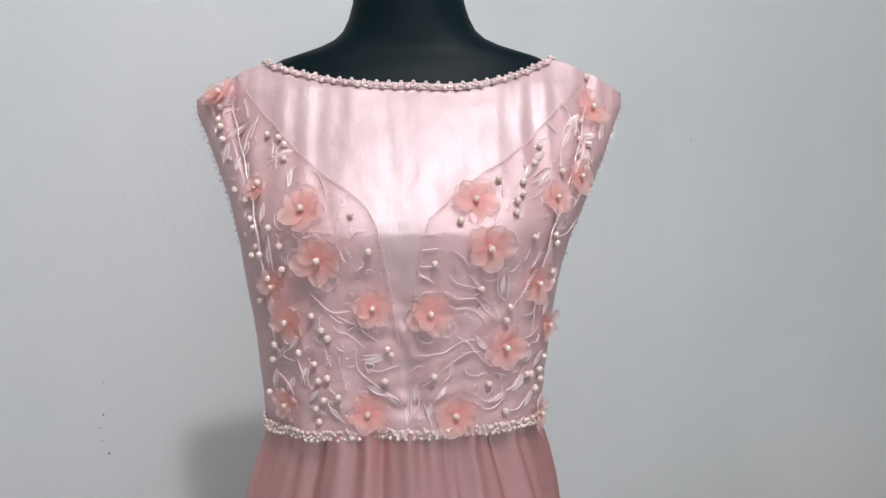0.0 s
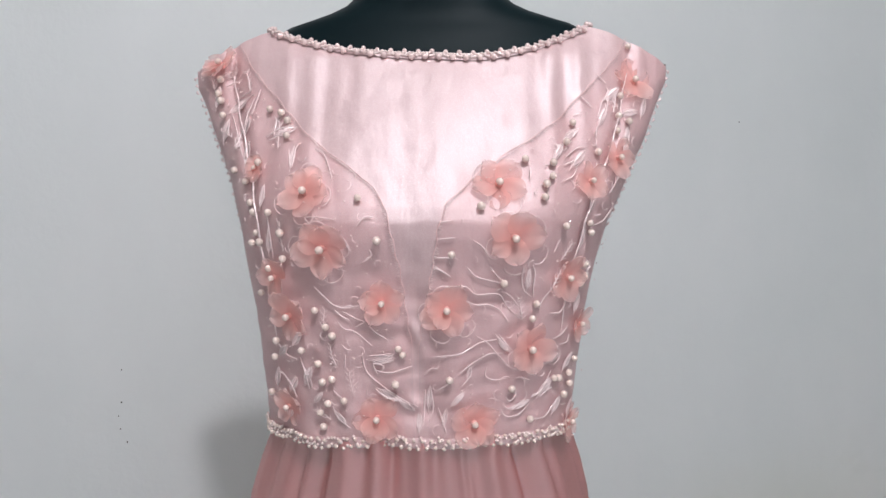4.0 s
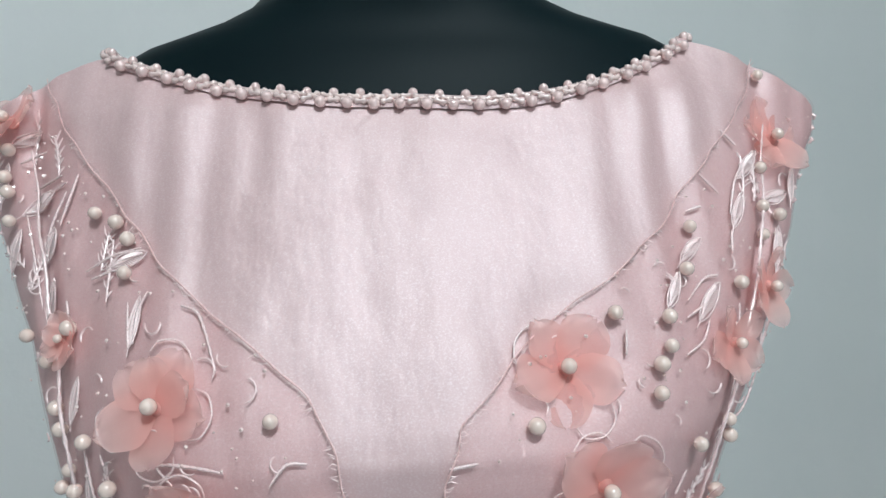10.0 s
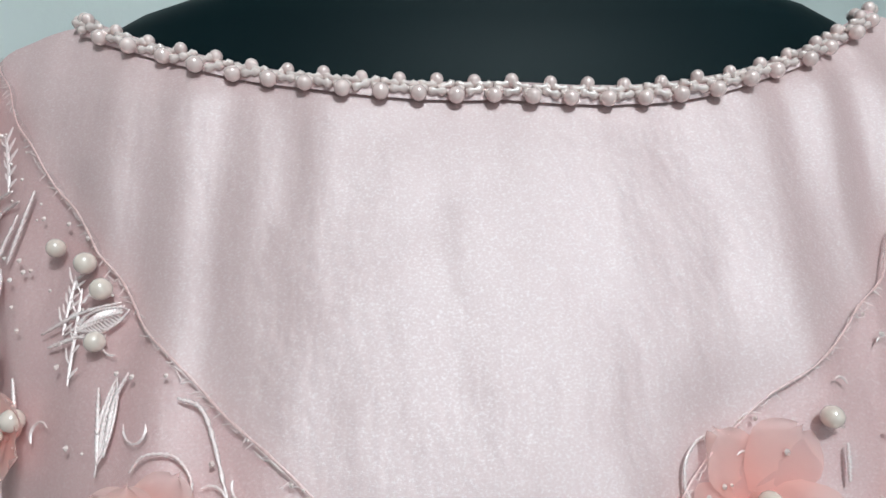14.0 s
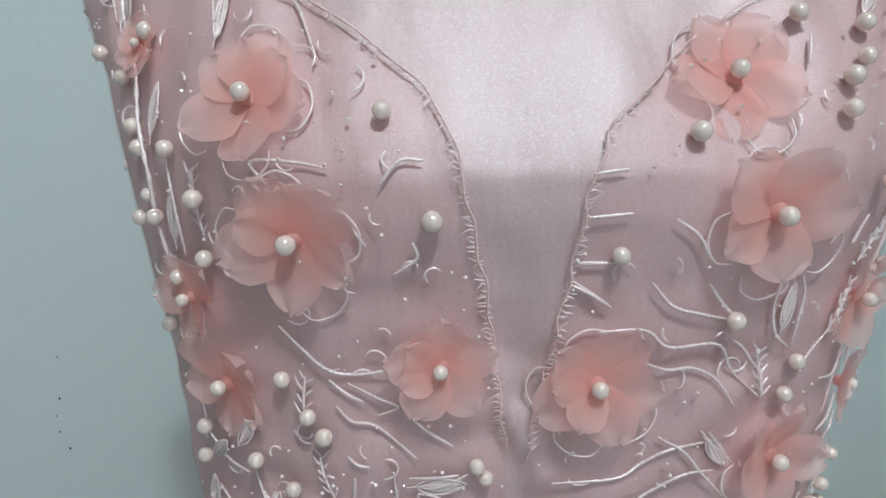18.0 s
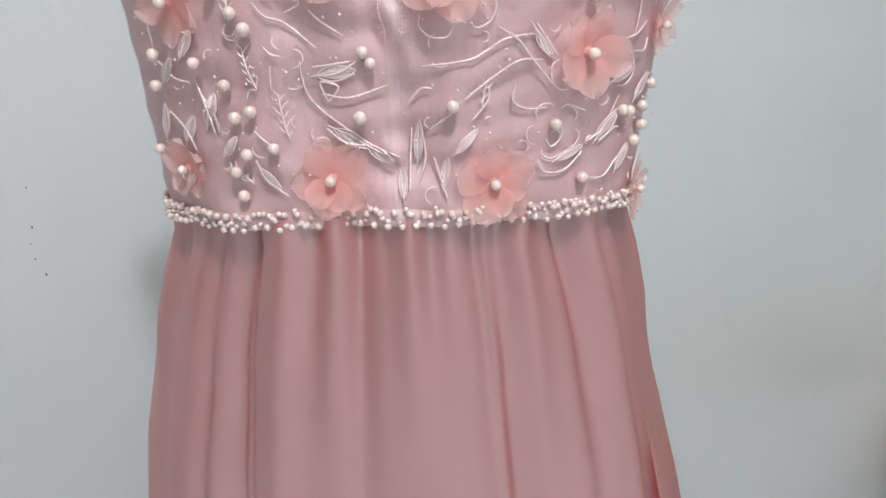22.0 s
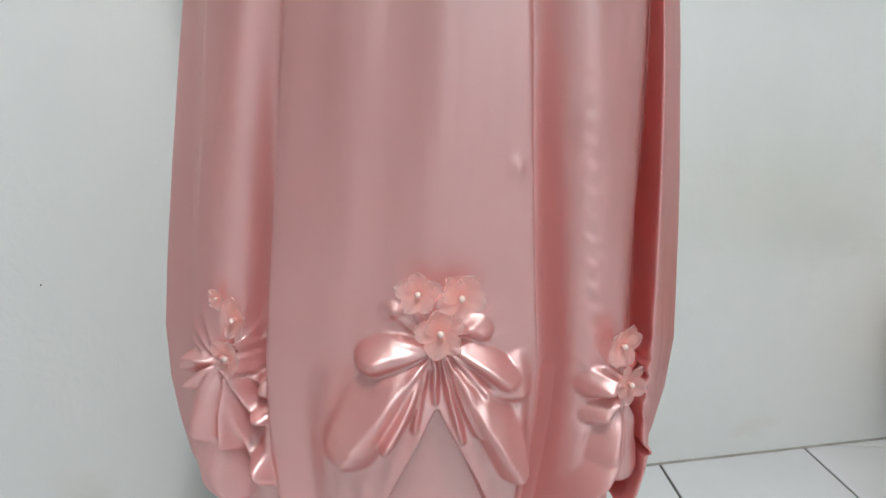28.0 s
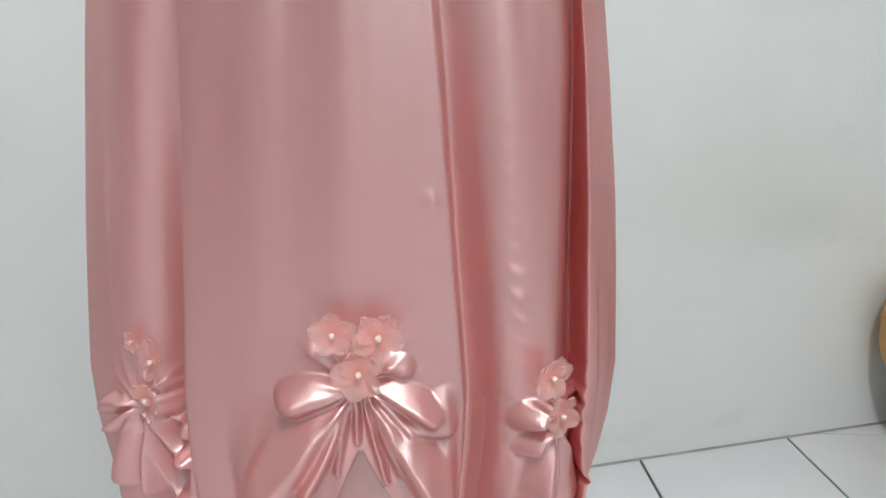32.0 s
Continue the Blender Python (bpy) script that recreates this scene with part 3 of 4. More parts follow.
VINES_WAIST_WEST += [[(-88, 1297), (-81, 1290), (-73, 1282), (-63, 1280), (-49, 1283)],
    [(-73, 1278), (-67, 1273), (-62, 1270)],
    [(-71, 1269), (-66, 1263), (-58, 1260), (-45, 1249)],
    [(-67, 1277), (-57, 1271), (-51, 1268), (-58, 1264)],
    [(-47, 1265), (-42, 1260), (-33, 1254)],
    [(-68, 1250), (-65, 1247), (-61, 1246)],
    [(-53, 1244), (-52, 1232), (-46, 1222), (-26, 1206), (-10, 1198)],
    [(-45, 1229), (-32, 1227), (-15, 1232)],
    [(-48, 1241), (-38, 1242), (-31, 1243)]]
VINES_WAIST_WEST += [[(-48, 1237), (-37, 1238), (-28, 1243)],
    [(-44, 1213), (-36, 1206), (-24, 1204)],
    [(-77, 1213), (-73, 1209), (-68, 1205)],
    [(-66, 1242), (-67, 1231)],
    [(-104, 1237), (-100, 1225), (-97, 1211)],
    [(-101, 1229), (-96, 1220), (-95, 1212)],
    [(-124, 1245), (-116, 1237), (-107, 1235)],
    [(-124, 1221), (-114, 1212), (-109, 1202)],
    [(-78, 1199), (-74, 1189), (-64, 1181)]]
VINES_WAIST_WEST += [[(-42, 1225), (-45, 1234), (-37, 1232), (-42, 1225)]]
VINES_WAIST_EAST = []
VINES_WAIST_EAST += [[(0, 1240), (21, 1242), (30, 1246), (39, 1251), (56, 1253)],
    [(20, 1225), (31, 1233), (44, 1241), (56, 1241)],
    [(3, 1211), (11, 1217), (16, 1222)],
    [(35, 1256), (44, 1250), (51, 1241), (61, 1229)],
    [(49, 1258), (54, 1251), (60, 1241)],
    [(52, 1257), (57, 1250), (63, 1242)],
    [(12, 1296), (27, 1296), (35, 1290), (52, 1289), (59, 1278), (70, 1267)],
    [(28, 1284), (36, 1281), (44, 1281), (53, 1276), (60, 1266)],
    [(28, 1312), (35, 1304), (44, 1301), (54, 1298)]]
VINES_WAIST_EAST += [[(46, 1311), (51, 1304), (56, 1299)],
    [(56, 1291), (62, 1286), (67, 1279)],
    [(71, 1311), (70, 1300), (72, 1291), (78, 1285)],
    [(78, 1311), (80, 1304), (79, 1294), (79, 1285)],
    [(84, 1275), (86, 1281), (91, 1288)],
    [(93, 1271), (101, 1270), (106, 1275)],
    [(43, 1230), (42, 1223), (48, 1219), (58, 1219)],
    [(68, 1220), (73, 1218), (78, 1216)],
    [(80, 1201), (88, 1207), (95, 1222)]]
VINES_WAIST_EAST += [[(86, 1200), (95, 1207)],
    [(81, 1182), (90, 1182), (97, 1190), (105, 1193)],
    [(54, 1194), (58, 1188), (68, 1188), (77, 1196)],
    [(-6, 1224), (0, 1230), (5, 1230)],
    [(-5, 1212), (-6, 1198), (-7, 1182)],
    [(0, 1210), (1, 1198), (-2, 1187)],
    [(5, 1198), (8, 1187), (11, 1178)],
    [(96, 1249), (103, 1251), (110, 1257)],
    [(102, 1243), (109, 1243), (111, 1249)]]
VINES_WAIST_EAST += [[(5, 1319), (14, 1319)],
    [(3, 1312), (9, 1309), (16, 1304)],
    [(31, 1230), (30, 1223), (23, 1215)],
    [(58, 1204), (61, 1200), (66, 1205), (65, 1212)]]

for pts in VINES_SHOULDER_WEST + VINES_SHOULDER_EAST + VINES_WAIST_WEST + VINES_WAIST_EAST:
    vine(pts)

# leafy stitching: short satin strokes side by side
STITCHES = []
for cx, cz, ang, length, count in ((-160, 1440, 0.5, 16, 7), (-150, 1422, 1.2, 12, 6), (-113, 1416, 0.35, 14, 6), (-105, 1394, 1.5, 14, 4), (116, 1390, 0.8, 15, 6), (100, 1396, 1.0, 12, 5),
                                   (140, 1425, 1.1, 14, 5), (165, 1430, 0.2, 14, 6), (-38, 1238, 0.1, 14, 7), (-33, 1208, -0.55, 15, 6), (-20, 1200, -0.6, 12, 5), (-2, 1205, 1.5, 16, 4),
                                   (-98, 1222, 1.2, 13, 6), (-112, 1212, 1.1, 12, 6), (-120, 1240, 0.9, 12, 5), (90, 1208, 0.9, 15, 6), (100, 1190, 1.1, 12, 5), (96, 1232, 0.5, 10, 4),
                                   (-125, 1330, 1.5, 14, 4), (-130, 1365, 1.4, 14, 4), (120, 1330, 1.4, 14, 4), (75, 1300, 1.45, 13, 4), (56, 1248, -0.9, 12, 5), (-72, 1190, -0.9, 10, 4), (-116, 1190, 1.3, 14, 6), (-106, 1252, 1.0, 11, 5), (-90, 1205, 0.9, 10, 4), (-128, 1215, 1.4, 14, 5), (-170, 1420, 1.3, 15, 5), (-182, 1450, 1.4, 15, 5),
                                   (-148, 1400, 1.4, 15, 5), (-172, 1470, 0.3, 14, 6), (150, 1445, 0.7, 15, 6), (180, 1435, 1.2, 14, 5), (160, 1408, 1.3, 15, 5), (112, 1410, 0.6, 13, 5), (128, 1358, 1.3, 15, 5),
                                   (110, 1225, 1.0, 12, 5), (70, 1196, 0.4, 12, 4), (114, 1180, 1.2, 13, 5), (118, 1275, 1.3, 14, 5), (20, 1205, 0.8, 12, 4), (10, 1190, 1.4, 12, 4), (-10, 1186, 1.6, 12, 4)):
    dx, dz = math.cos(ang), math.sin(ang)
    wide = 0.95 * count
    for q in (-1, 1):
        vine([(cx + dx * length * u - dz * q * wide * w, cz + dz * length * u + dx * q * wide * w) for u, w in ((-0.62, 0.0), (-0.3, 0.42), (0.1, 0.5), (0.45, 0.28), (0.68, 0.0))], 0.00042)
    vine([(cx - dx * length * 0.8, cz - dz * length * 0.8), (cx - dz * 0.8, cz + dx * 0.8), (cx + dx * length * 0.55, cz + dz * length * 0.55)], 0.0004)
    for q in range(int(length * 2.0)):
        u, sg = -0.5 + 0.95 * q / (length * 2.0), 1 if q % 2 else -1
        w = wide * 0.46 * max(0.1, 1 - (abs(u - 0.05) / 0.62) ** 2)
        x, z = cx + dx * length * u, cz + dz * length * u
        STITCHES.append([(x, z), (x + dx * 1.1 - dz * sg * w * 0.6, z + dz * 1.1 + dx * sg * w * 0.6), (x + dx * 2.2 - dz * sg * w, z + dz * 2.2 + dx * sg * w)])

# scalloped cord on the inner edges, stitched edge of the cap sleeves
for xs in (EDGE_W, EDGE_E):
    pts = []
    for q in range(40):
        z = 1.25 + (1.497 - 1.25) * q / 39
        pts.append((np.interp(z, EDGE_Z, xs) * 1000 + 0.8 * math.sin(q * 2.1), z * 1000))
    child("edge_cord", tube("edge_cord", [on_front(x, z, 0.001)[0] for x, z in pts], 0.00036, ROSE_CORD, 3), dress, label="thin rose cord along the tulle edge")
for side in (-1, 1):
    last = None
    for q in range(46):
        z = 1.335 + 0.137 * q / 45
        a, c = np.interp(z, BOD_Z, BOD_A), np.interp(z, BOD_Z, BOD_C)
        x, y = bodice_xy(side * 0.992, z)
        p = Vector((x + side * (0.0008 + 0.0012 * math.sin(q * 1.9)), y, z))
        if last is not None and q % 2:
            child("sleeve_stitch", tube("sleeve_stitch", [last, (last + p) / 2 + Vector((side * 0.0012, -0.001, 0)), p], 0.0009, CORD, 3), dress)
        last = p

for side in (-1, 1):
    pts = []
    for q in range(24):
        z = 1.25 + 0.215 * q / 23
        x, y = bodice_xy(side * (0.79 + 0.004 * math.sin(q * 1.7)), z)
        pts.append(Vector((x, y - 0.003, z)))
    child("sleeve_seam", tube("sleeve_seam", pts, 0.0008, CORD, 3), dress, label="beaded seam of the cap sleeve")

# embroidered petal outlines that peep out round the flowers
for fx, fz, fr in ((-96, 1367, 22), (-83, 1322, 23), (67, 1328, 23), (55, 1371, 22), (14, 1274, 22), (81, 1239, 21), (62, 1208, 13)):
    for q in range(5):
        w = 2 * math.pi * (q + 0.3) / 5 + fx
        if rng.random() < 0.3:
            continue
        arc = [(fx + (fr * 0.78 + fr * 0.28 * math.cos(e)) * math.cos(w) - fr * 0.36 * math.sin(e) * math.sin(w),
                fz + (fr * 0.78 + fr * 0.28 * math.cos(e)) * math.sin(w) + fr * 0.36 * math.sin(e) * math.cos(w)) for e in (-1.7, -0.9, 0, 0.9, 1.7)]
        vine(arc, 0.00045)

# fine silvery stitching: feathery sprays on the cap sleeves, curls over the tulle, and a lacy edge
fv, ff = [], []


def thread(pts, r):
    """A three-sided thread along pts on the bodice."""
    n = len(pts)
    b0 = len(fv)
    for k, (x, z) in enumerate(pts):
        p, nn = on_front(x, z, 0.0003)
        ax, az = pts[min(k + 1, n - 1)][0] - pts[max(k - 1, 0)][0], pts[min(k + 1, n - 1)][1] - pts[max(k - 1, 0)][1]
        side = Vector((-az, 0, ax)).normalized()
        rr = r * (0.45 if k in (0, n - 1) else 1.0)
        fv.extend([p - side * rr, p + nn * rr * 1.4, p + side * rr])
    for k in range(n - 1):
        a, b = b0 + 3 * k, b0 + 3 * k + 3
        ff.extend([(a, a + 1, b + 1, b), (a + 1, a + 2, b + 2, b + 1)])


def spray(x, z, ang, length, barbs):
    """A curved stem with short barbs on both sides, like a feather."""
    curl = rng.uniform(-0.5, 0.5)
    stem = [(x, z)]
    for q in range(1, 7):
        w = ang + curl * q / 6
        stem.append((stem[-1][0] + math.cos(w) * length / 6, stem[-1][1] + math.sin(w) * length / 6))
    thread(stem, 0.00045)
    for q in range(barbs):
        u = 6 * (q + 0.5) / barbs
        k = min(5, int(u))
        bx, bz = [stem[k][c] + (stem[k + 1][c] - stem[k][c]) * (u - k) for c in (0, 1)]
        w = ang + curl * u / 6 + (0.75 if q % 2 else -0.75)
        ln = rng.uniform(3.0, 6.0)
        thread([(bx, bz), (bx + math.cos(w) * ln * 0.5, bz + math.sin(w) * ln * 0.5), (bx + math.cos(w * 0.92) * ln, bz + math.sin(w * 0.92) * ln)], 0.0004)


for pts in STITCHES:
    thread(pts, 0.00042)
for side in (-1, 1):
    for q in range(20):
        z = rng.uniform(1185, 1468)
        inner = np.interp(z / 1000, EDGE_Z, EDGE_W if side < 0 else EDGE_E) * 1000
        outer = np.interp(z / 1000, BOD_Z, BOD_A) * 950 * side
        lean = rng.random() ** 0.6
        x, ang = inner + (outer - inner) * (0.2 + 0.75 * lean), 1.57 - side * rng.uniform(-0.2, 0.9)
        if all(math.hypot(x + 9 * math.cos(ang) - fx, z + 9 - fz) > 30 for fx, fz, _ in FRONT_FLOWERS):
            spray(x, z, ang, rng.uniform(14, 24), rng.randrange(7, 12))
    for q in range(70):
        z = rng.uniform(1175, 1450)
        inner = np.interp(z / 1000, EDGE_Z, EDGE_W if side < 0 else EDGE_E) * 1000
        outer = np.interp(z / 1000, BOD_Z, BOD_A) * 950 * side
        x = inner + (outer - inner) * rng.uniform(0.08, 0.95)
        w0, turn, r = rng.uniform(0, 6.3), rng.choice((-1, 1)) * rng.uniform(1.6, 3.6), rng.uniform(2.2, 5.5)
        thread([(x + r * math.cos(w0 + turn * k / 7) * (1 - 0.05 * k), z + r * math.sin(w0 + turn * k / 7) * (1 - 0.05 * k)) for k in range(8)], 0.00036)
    for q in range(150):
        z = 1255 + 240 * q / 149
        x = np.interp(z / 1000, EDGE_Z, EDGE_W if side < 0 else EDGE_E) * 1000
        ln = side * rng.uniform(1.5, 3.6)
        thread([(x - ln * 0.25, z + rng.uniform(-1, 1)), (x + ln * 0.4, z + rng.uniform(-1.0, 1.0)), (x + ln, z + rng.uniform(-1.5, 1.5))], 0.00026)
child("fine_stitching", mesh_from("fine_stitching", fv, ff, CORD), dress, label="fine silvery stitching over the tulle", kind="stuff")

# tiny sequins strewn over the tulle
sv, sf = [], []
for q in range(420):
    side = rng.choice((-1, 1))
    z = rng.uniform(1.18, 1.47)
    inner = np.interp(z, EDGE_Z, EDGE_W if side < 0 else EDGE_E) * 1000
    a = np.interp(z, BOD_Z, BOD_A) * 960
    x = inner + (side * a - inner) * rng.random()
    p, n = on_front(x, z * 1000, 0.001)
    u = n.orthogonal().normalized()
    w = n.cross(u)
    r = rng.uniform(0.0004, 0.0009)
    b0 = len(sv)
    sv += [p + n * r * 1.2] + [p + (u * math.cos(k * 1.0472) + w * math.sin(k * 1.0472)) * r for k in range(6)]
    sf += [(b0, b0 + 1 + k, b0 + 1 + (k + 1) % 6) for k in range(6)]
child("sequin_sprinkle", mesh_from("sequin_sprinkle", sv, sf, BUGLE, False), dress, label="tiny glinting sequins strewn over the tulle", kind="stuff")

# ---------------------------------------------------------------- neckline trim
def neck_at(s, drop=0.0, out=0.002):
    x, y, z = bodice_point(s, 1.0)
    p2 = bodice_point(s, 0.985)
    down = (Vector(p2) - Vector((x, y, z))).normalized()
    n = Vector((0.25 * s, -1, 0.45)).normalized()
    return Vector((x, y, z)) + down * drop + n * out, n, down


def neck_strip(i, j):
    p, n, d = neck_at(-0.64 + 1.28 * i / 99, -0.001 + 0.0075 * j / 5, 0.0012 + 0.0014 * math.sin(math.pi * j / 5))
    return p


vs, fs = grid(100, 6, neck_strip)
trim = child("neckline_trim", mesh_from("neckline_trim", vs, fs, SATIN_TOP), dress, label="beaded pink neckline band")
BUGLE_MESH = tube("bugle_bead", [(-0.0028, 0, 0), (0, 0, 0), (0.0028, 0, 0)], 0.0013, BUGLE, 2, 7, 0.0)
count = 24
for row, (drop, size) in enumerate(((0.0000, 0.88), (0.0056, 1.06))):
    for q in range(count):
        s = -0.637 + 1.274 * (q + 0.25 + 0.5 * row) / count
        p, n, d = neck_at(s, drop + rng.uniform(-0.0004, 0.0004), 0.0034)
        child("pearl", TRIM_PEARL, trim, turned(p, n, 0, size * rng.uniform(0.94, 1.05)))
    for q in range(2 * count):
        p, n, d = neck_at(-0.637 + 1.274 * (q + 0.5 * row) / (2 * count), (0.0040 if row else 0.0018) + rng.uniform(-0.0003, 0.0003), 0.0030)
        side = n.cross(d).normalized()
        m = Matrix((side, d, n)).transposed().to_4x4()
        child("bugle_bead", BUGLE_MESH, trim, Matrix.Translation(p) @ m @ Matrix.Rotation(rng.uniform(-0.4, 0.4), 4, "Z"))
for side in (-1, 1):
    for q in range(5):
        x, y, z = bodice_point(side * (0.64 + 0.004 * (q % 2)), 1.0)
        child("pearl", TRIM_PEARL, trim, Matrix.Translation((x + side * 0.0022 * (q % 3), y + 0.003 * q, z + 0.002)))

# ---------------------------------------------------------------- waist trim
def waist_at(s, dz=0.0, out=0.0035):
    low_edge = 1.162 + 0.004 * (1 - s * s)
    x, y, z = bodice_point(s, max(0.0, dz + 0.003) / (top_edge(s) - low_edge))
    z = low_edge + 0.003 + dz
    n = Vector((1.6 * s * abs(s) ** 0.6, -1, 0)).normalized()
    return Vector((x, y, z)) + n * out, n


def waist_strip(i, j):
    s = math.sin(math.pi * (i / 99 - 0.5)) * 0.992
    p, n = waist_at(s, -0.005 + 0.0085 * j / 5 + 0.0006 * math.sin(i * 0.55), 0.0004 + 0.0012 * math.sin(math.pi * j / 5))
    return p


vs, fs = grid(100, 6, waist_strip)
band = child("waist_trim", mesh_from("waist_trim", vs, fs, SATIN_TOP), dress, label="narrow waistband with small pearls and beads")
for q in range(126):
    s = math.sin(math.pi * ((q + 0.5) / 126 - 0.5)) * 0.985
    p, n = waist_at(s, (-0.0042 if q % 2 else 0.0022) + rng.uniform(-0.0012, 0.0012), 0.0026)
    child("pearl", SMALL_PEARL, band, turned(p, n, 0, rng.uniform(0.58, 0.85)))
for q in range(150):
    s = math.sin(math.pi * ((q + 0.3) / 150 - 0.5)) * 0.98
    p, n = waist_at(s, rng.uniform(-0.004, 0.005), 0.0024)
    child("bead", BEAD, band, turned(p, n, 0, rng.uniform(0.8, 1.3)))

# ---------------------------------------------------------------- skirt
SK_Z = [0.34, 0.38, 0.42, 0.46, 0.50, 0.55, 0.60, 0.70, 0.80, 0.90, 0.95, 1.00, 1.055, 1.087, 1.12, 1.15]
SK_A = [0.196, 0.205, 0.216, 0.227, 0.235, 0.239, 0.236, 0.229, 0.219, 0.206, 0.197, 0.187, 0.171, 0.163, 0.151, 0.138]
SK_Y = [0.06, 0.06, 0.06, 0.06, 0.06, 0.06, 0.06, 0.06, 0.058, 0.054, 0.048, 0.04, 0.033, 0.028, 0.024, 0.02]
SK_F = [-0.045, -0.048, -0.05, -0.05, -0.05, -0.05, -0.05, -0.055, -0.062, -0.07, -0.074, -0.078, -0.081, -0.083, -0.084, -0.084]
def fold(phi, at, width, lean):
    """A valley in the cloth: steep on one side, sloping on the other."""
    d = phi - at
    return math.exp(-(d / (width * (lean if d > 0 else 1.0))) ** 2)


def skirt_point(phi, z, scale=1.0, folds=1.0, out=0.0):
    a, cy = np.interp(z, SK_Z, SK_A), np.interp(z, SK_Z, SK_Y)
    b = cy - np.interp(z, SK_Z, SK_F)
    c = math.cos(phi)
    if c < 0:
        b = 0.9 * a
    g = min(1.0, max(0.0, (1.15 - z) / 0.5))
    drift = 0.11 * min(1.0, max(0.0, (0.95 - z) / 0.4))
    edge = 0.33 + 0.95 * drift
    f = 0.0
    f -= (0.020 + 0.060 * g) * fold(phi, -0.56 - 0.6 * drift, 0.16, 0.2)
    f -= (0.012 + 0.05 * g) * fold(phi, edge, 0.020, 8.0)
    deep = min(1.0, max(0.0, (1.02 - z) / 0.34))
    groove = deep * 0.060 * fold(phi, 1.02 - 0.6 * drift, 0.085, 0.22) + g * ( 0.028 * fold(phi, edge + 0.01, 0.018, 5.5) + 0.022 * fold(phi, -0.60 - 0.6 * drift, 0.10, 0.15))
    f -= (0.010 + 0.05 * g) * fold(phi, -1.08, 0.13, 0.5)
    f += (0.004 + 0.012 * g) * fold(phi, 0.62 + drift, 0.10, 1.0)
    f += 0.008 * g * math.sin(3.1 * phi + 0.6) + 0.018 * noise.noise((phi * 5, z * 2.2, 0.7)) + 0.004 * noise.noise((phi * 14, z * 9, 2.7))
    f += 0.012 * math.exp(-((phi - edge - 0.20 - 0.1 * (0.7 - z)) / 0.03) ** 2) * max(0.0, 1 - ((z - 0.68) / 0.13) ** 2) * math.sin(330 * z + 20 * phi)
    f += 0.03 * math.exp(-((phi - 0.30) / 0.025) ** 2 - ((z - 0.712) / 0.006) ** 2)
    if c < 0.2:
        f += 0.05 * g * math.sin(9 * phi) * (0.2 - c)
    gather = max(0.0, 1 - (1.15 - z) / 0.16)
    f += gather ** 1.5 * (0.017 * math.sin(26 * phi + 1.0) + 0.012 * math.sin(41 * phi + 2 * math.sin(3 * phi)))
    long_gather = max(0.0, 1 - (1.16 - z) / 0.38)
    f += 2.8 * long_gather * (0.022 * fold(phi, -0.42, 0.07, 1.0) - 0.016 * fold(phi, -0.15, 0.035, 1.5) + 0.014 * fold(phi, 0.42, 0.06, 1.0)
                        - 0.018 * fold(phi, 0.28, 0.04, 1.0) - 0.02 * fold(phi, 0.66, 0.05, 1.2) + 0.02 * fold(phi, 0.82, 0.06, 1.0) - 0.016 * fold(phi, -0.8, 0.05, 1.0))
    f += (0.004 + 0.007 * g) * (math.sin(12.5 * phi + 0.9 * math.sin(3.2 * z)) + 0.55 * math.sin(23 * phi + 1.7 * math.sin(4 * z) + 1.0)) * (1 - 0.6 * gather)
    east = max(0.0, min(1.0, (phi - 0.7) / 0.5))
    f -= east * (0.014 + 0.06 * math.exp(-((z - 1.03) / 0.10) ** 2))
    k = scale * (1 + folds * f)
    x = -0.013 + (a * k + out) * math.sin(phi)
    y = cy - (b * k + out) * c + folds * groove
    return (x, y, z)


# gathered bows near the hem: direction round the skirt and height of the knot
BOWS = [(0.050, 0.568), (0.796, 0.524), (-0.834, 0.535)]
# folds drawn to the knot, in millimetres from it: start, bend, end, soft and crisp reach, height, height gained at the end
BIG_FOLDS = [((-6, 0), (-30, -2), (-48, -10), 18, 17, 24, 0.6), ((-4, -6), (-34, -36), (-60, -80), 36, 22, 50, 1.0), ((-8, -8), (-18, -42), (-34, -72), 12, 8, 47, 1.0),
             ((-6, -6), (-12, -34), (-15, -64), 7, 5, 19, 0.8), ((-2, -4), (-2, -22), (0, -42), 5, 4, 11, 0.5), ((4, -4), (9, -34), (21, -72), 6, 5, 20, 0.8), ((8, -5), (16, -36), (32, -66), 7, 5, 24, 0.8),
             ((7, -6), (28, -42), (58, -92), 30, 13, 48, 1.0), ((10, 2), (32, -6), (52, -24), 17, 10, 23, 0.6), ((10, -2), (24, -16), (38, -34), 10, 7, 17, 0.6),
             ((26, -26), (52, -40), (84, -30), 34, 12, 16, 0.2), ((6, 14), (19, 21), (33, 16), 12, 9, 10, 0.3), ((-26, 28), (-34, 32), (-40, 28), 9, 8, 4, 0.0)]
EAST_FOLDS = [((-3, 12), (-17, 18), (-27, 8), 13, 11, 17, 0.6), ((-6, 4), (-16, -6), (-25, -18), 10, 8, 15, 0.6), ((-4, -4), (-13, -28), (-20, -52), 13, 8, 19, 0.8), ((0, -8), (-8, -50), (-40, -90), 15, 9, 30, 0.9),
              ((4, -6), (15, -42), (16, -84), 13, 12, 24, 0.8), ((8, 12), (18, 15), (20, 7), 8, 6, 12, 0.4), ((25, -54), (28, -60), (28, -66), 8, 7, 16, 0.0)]
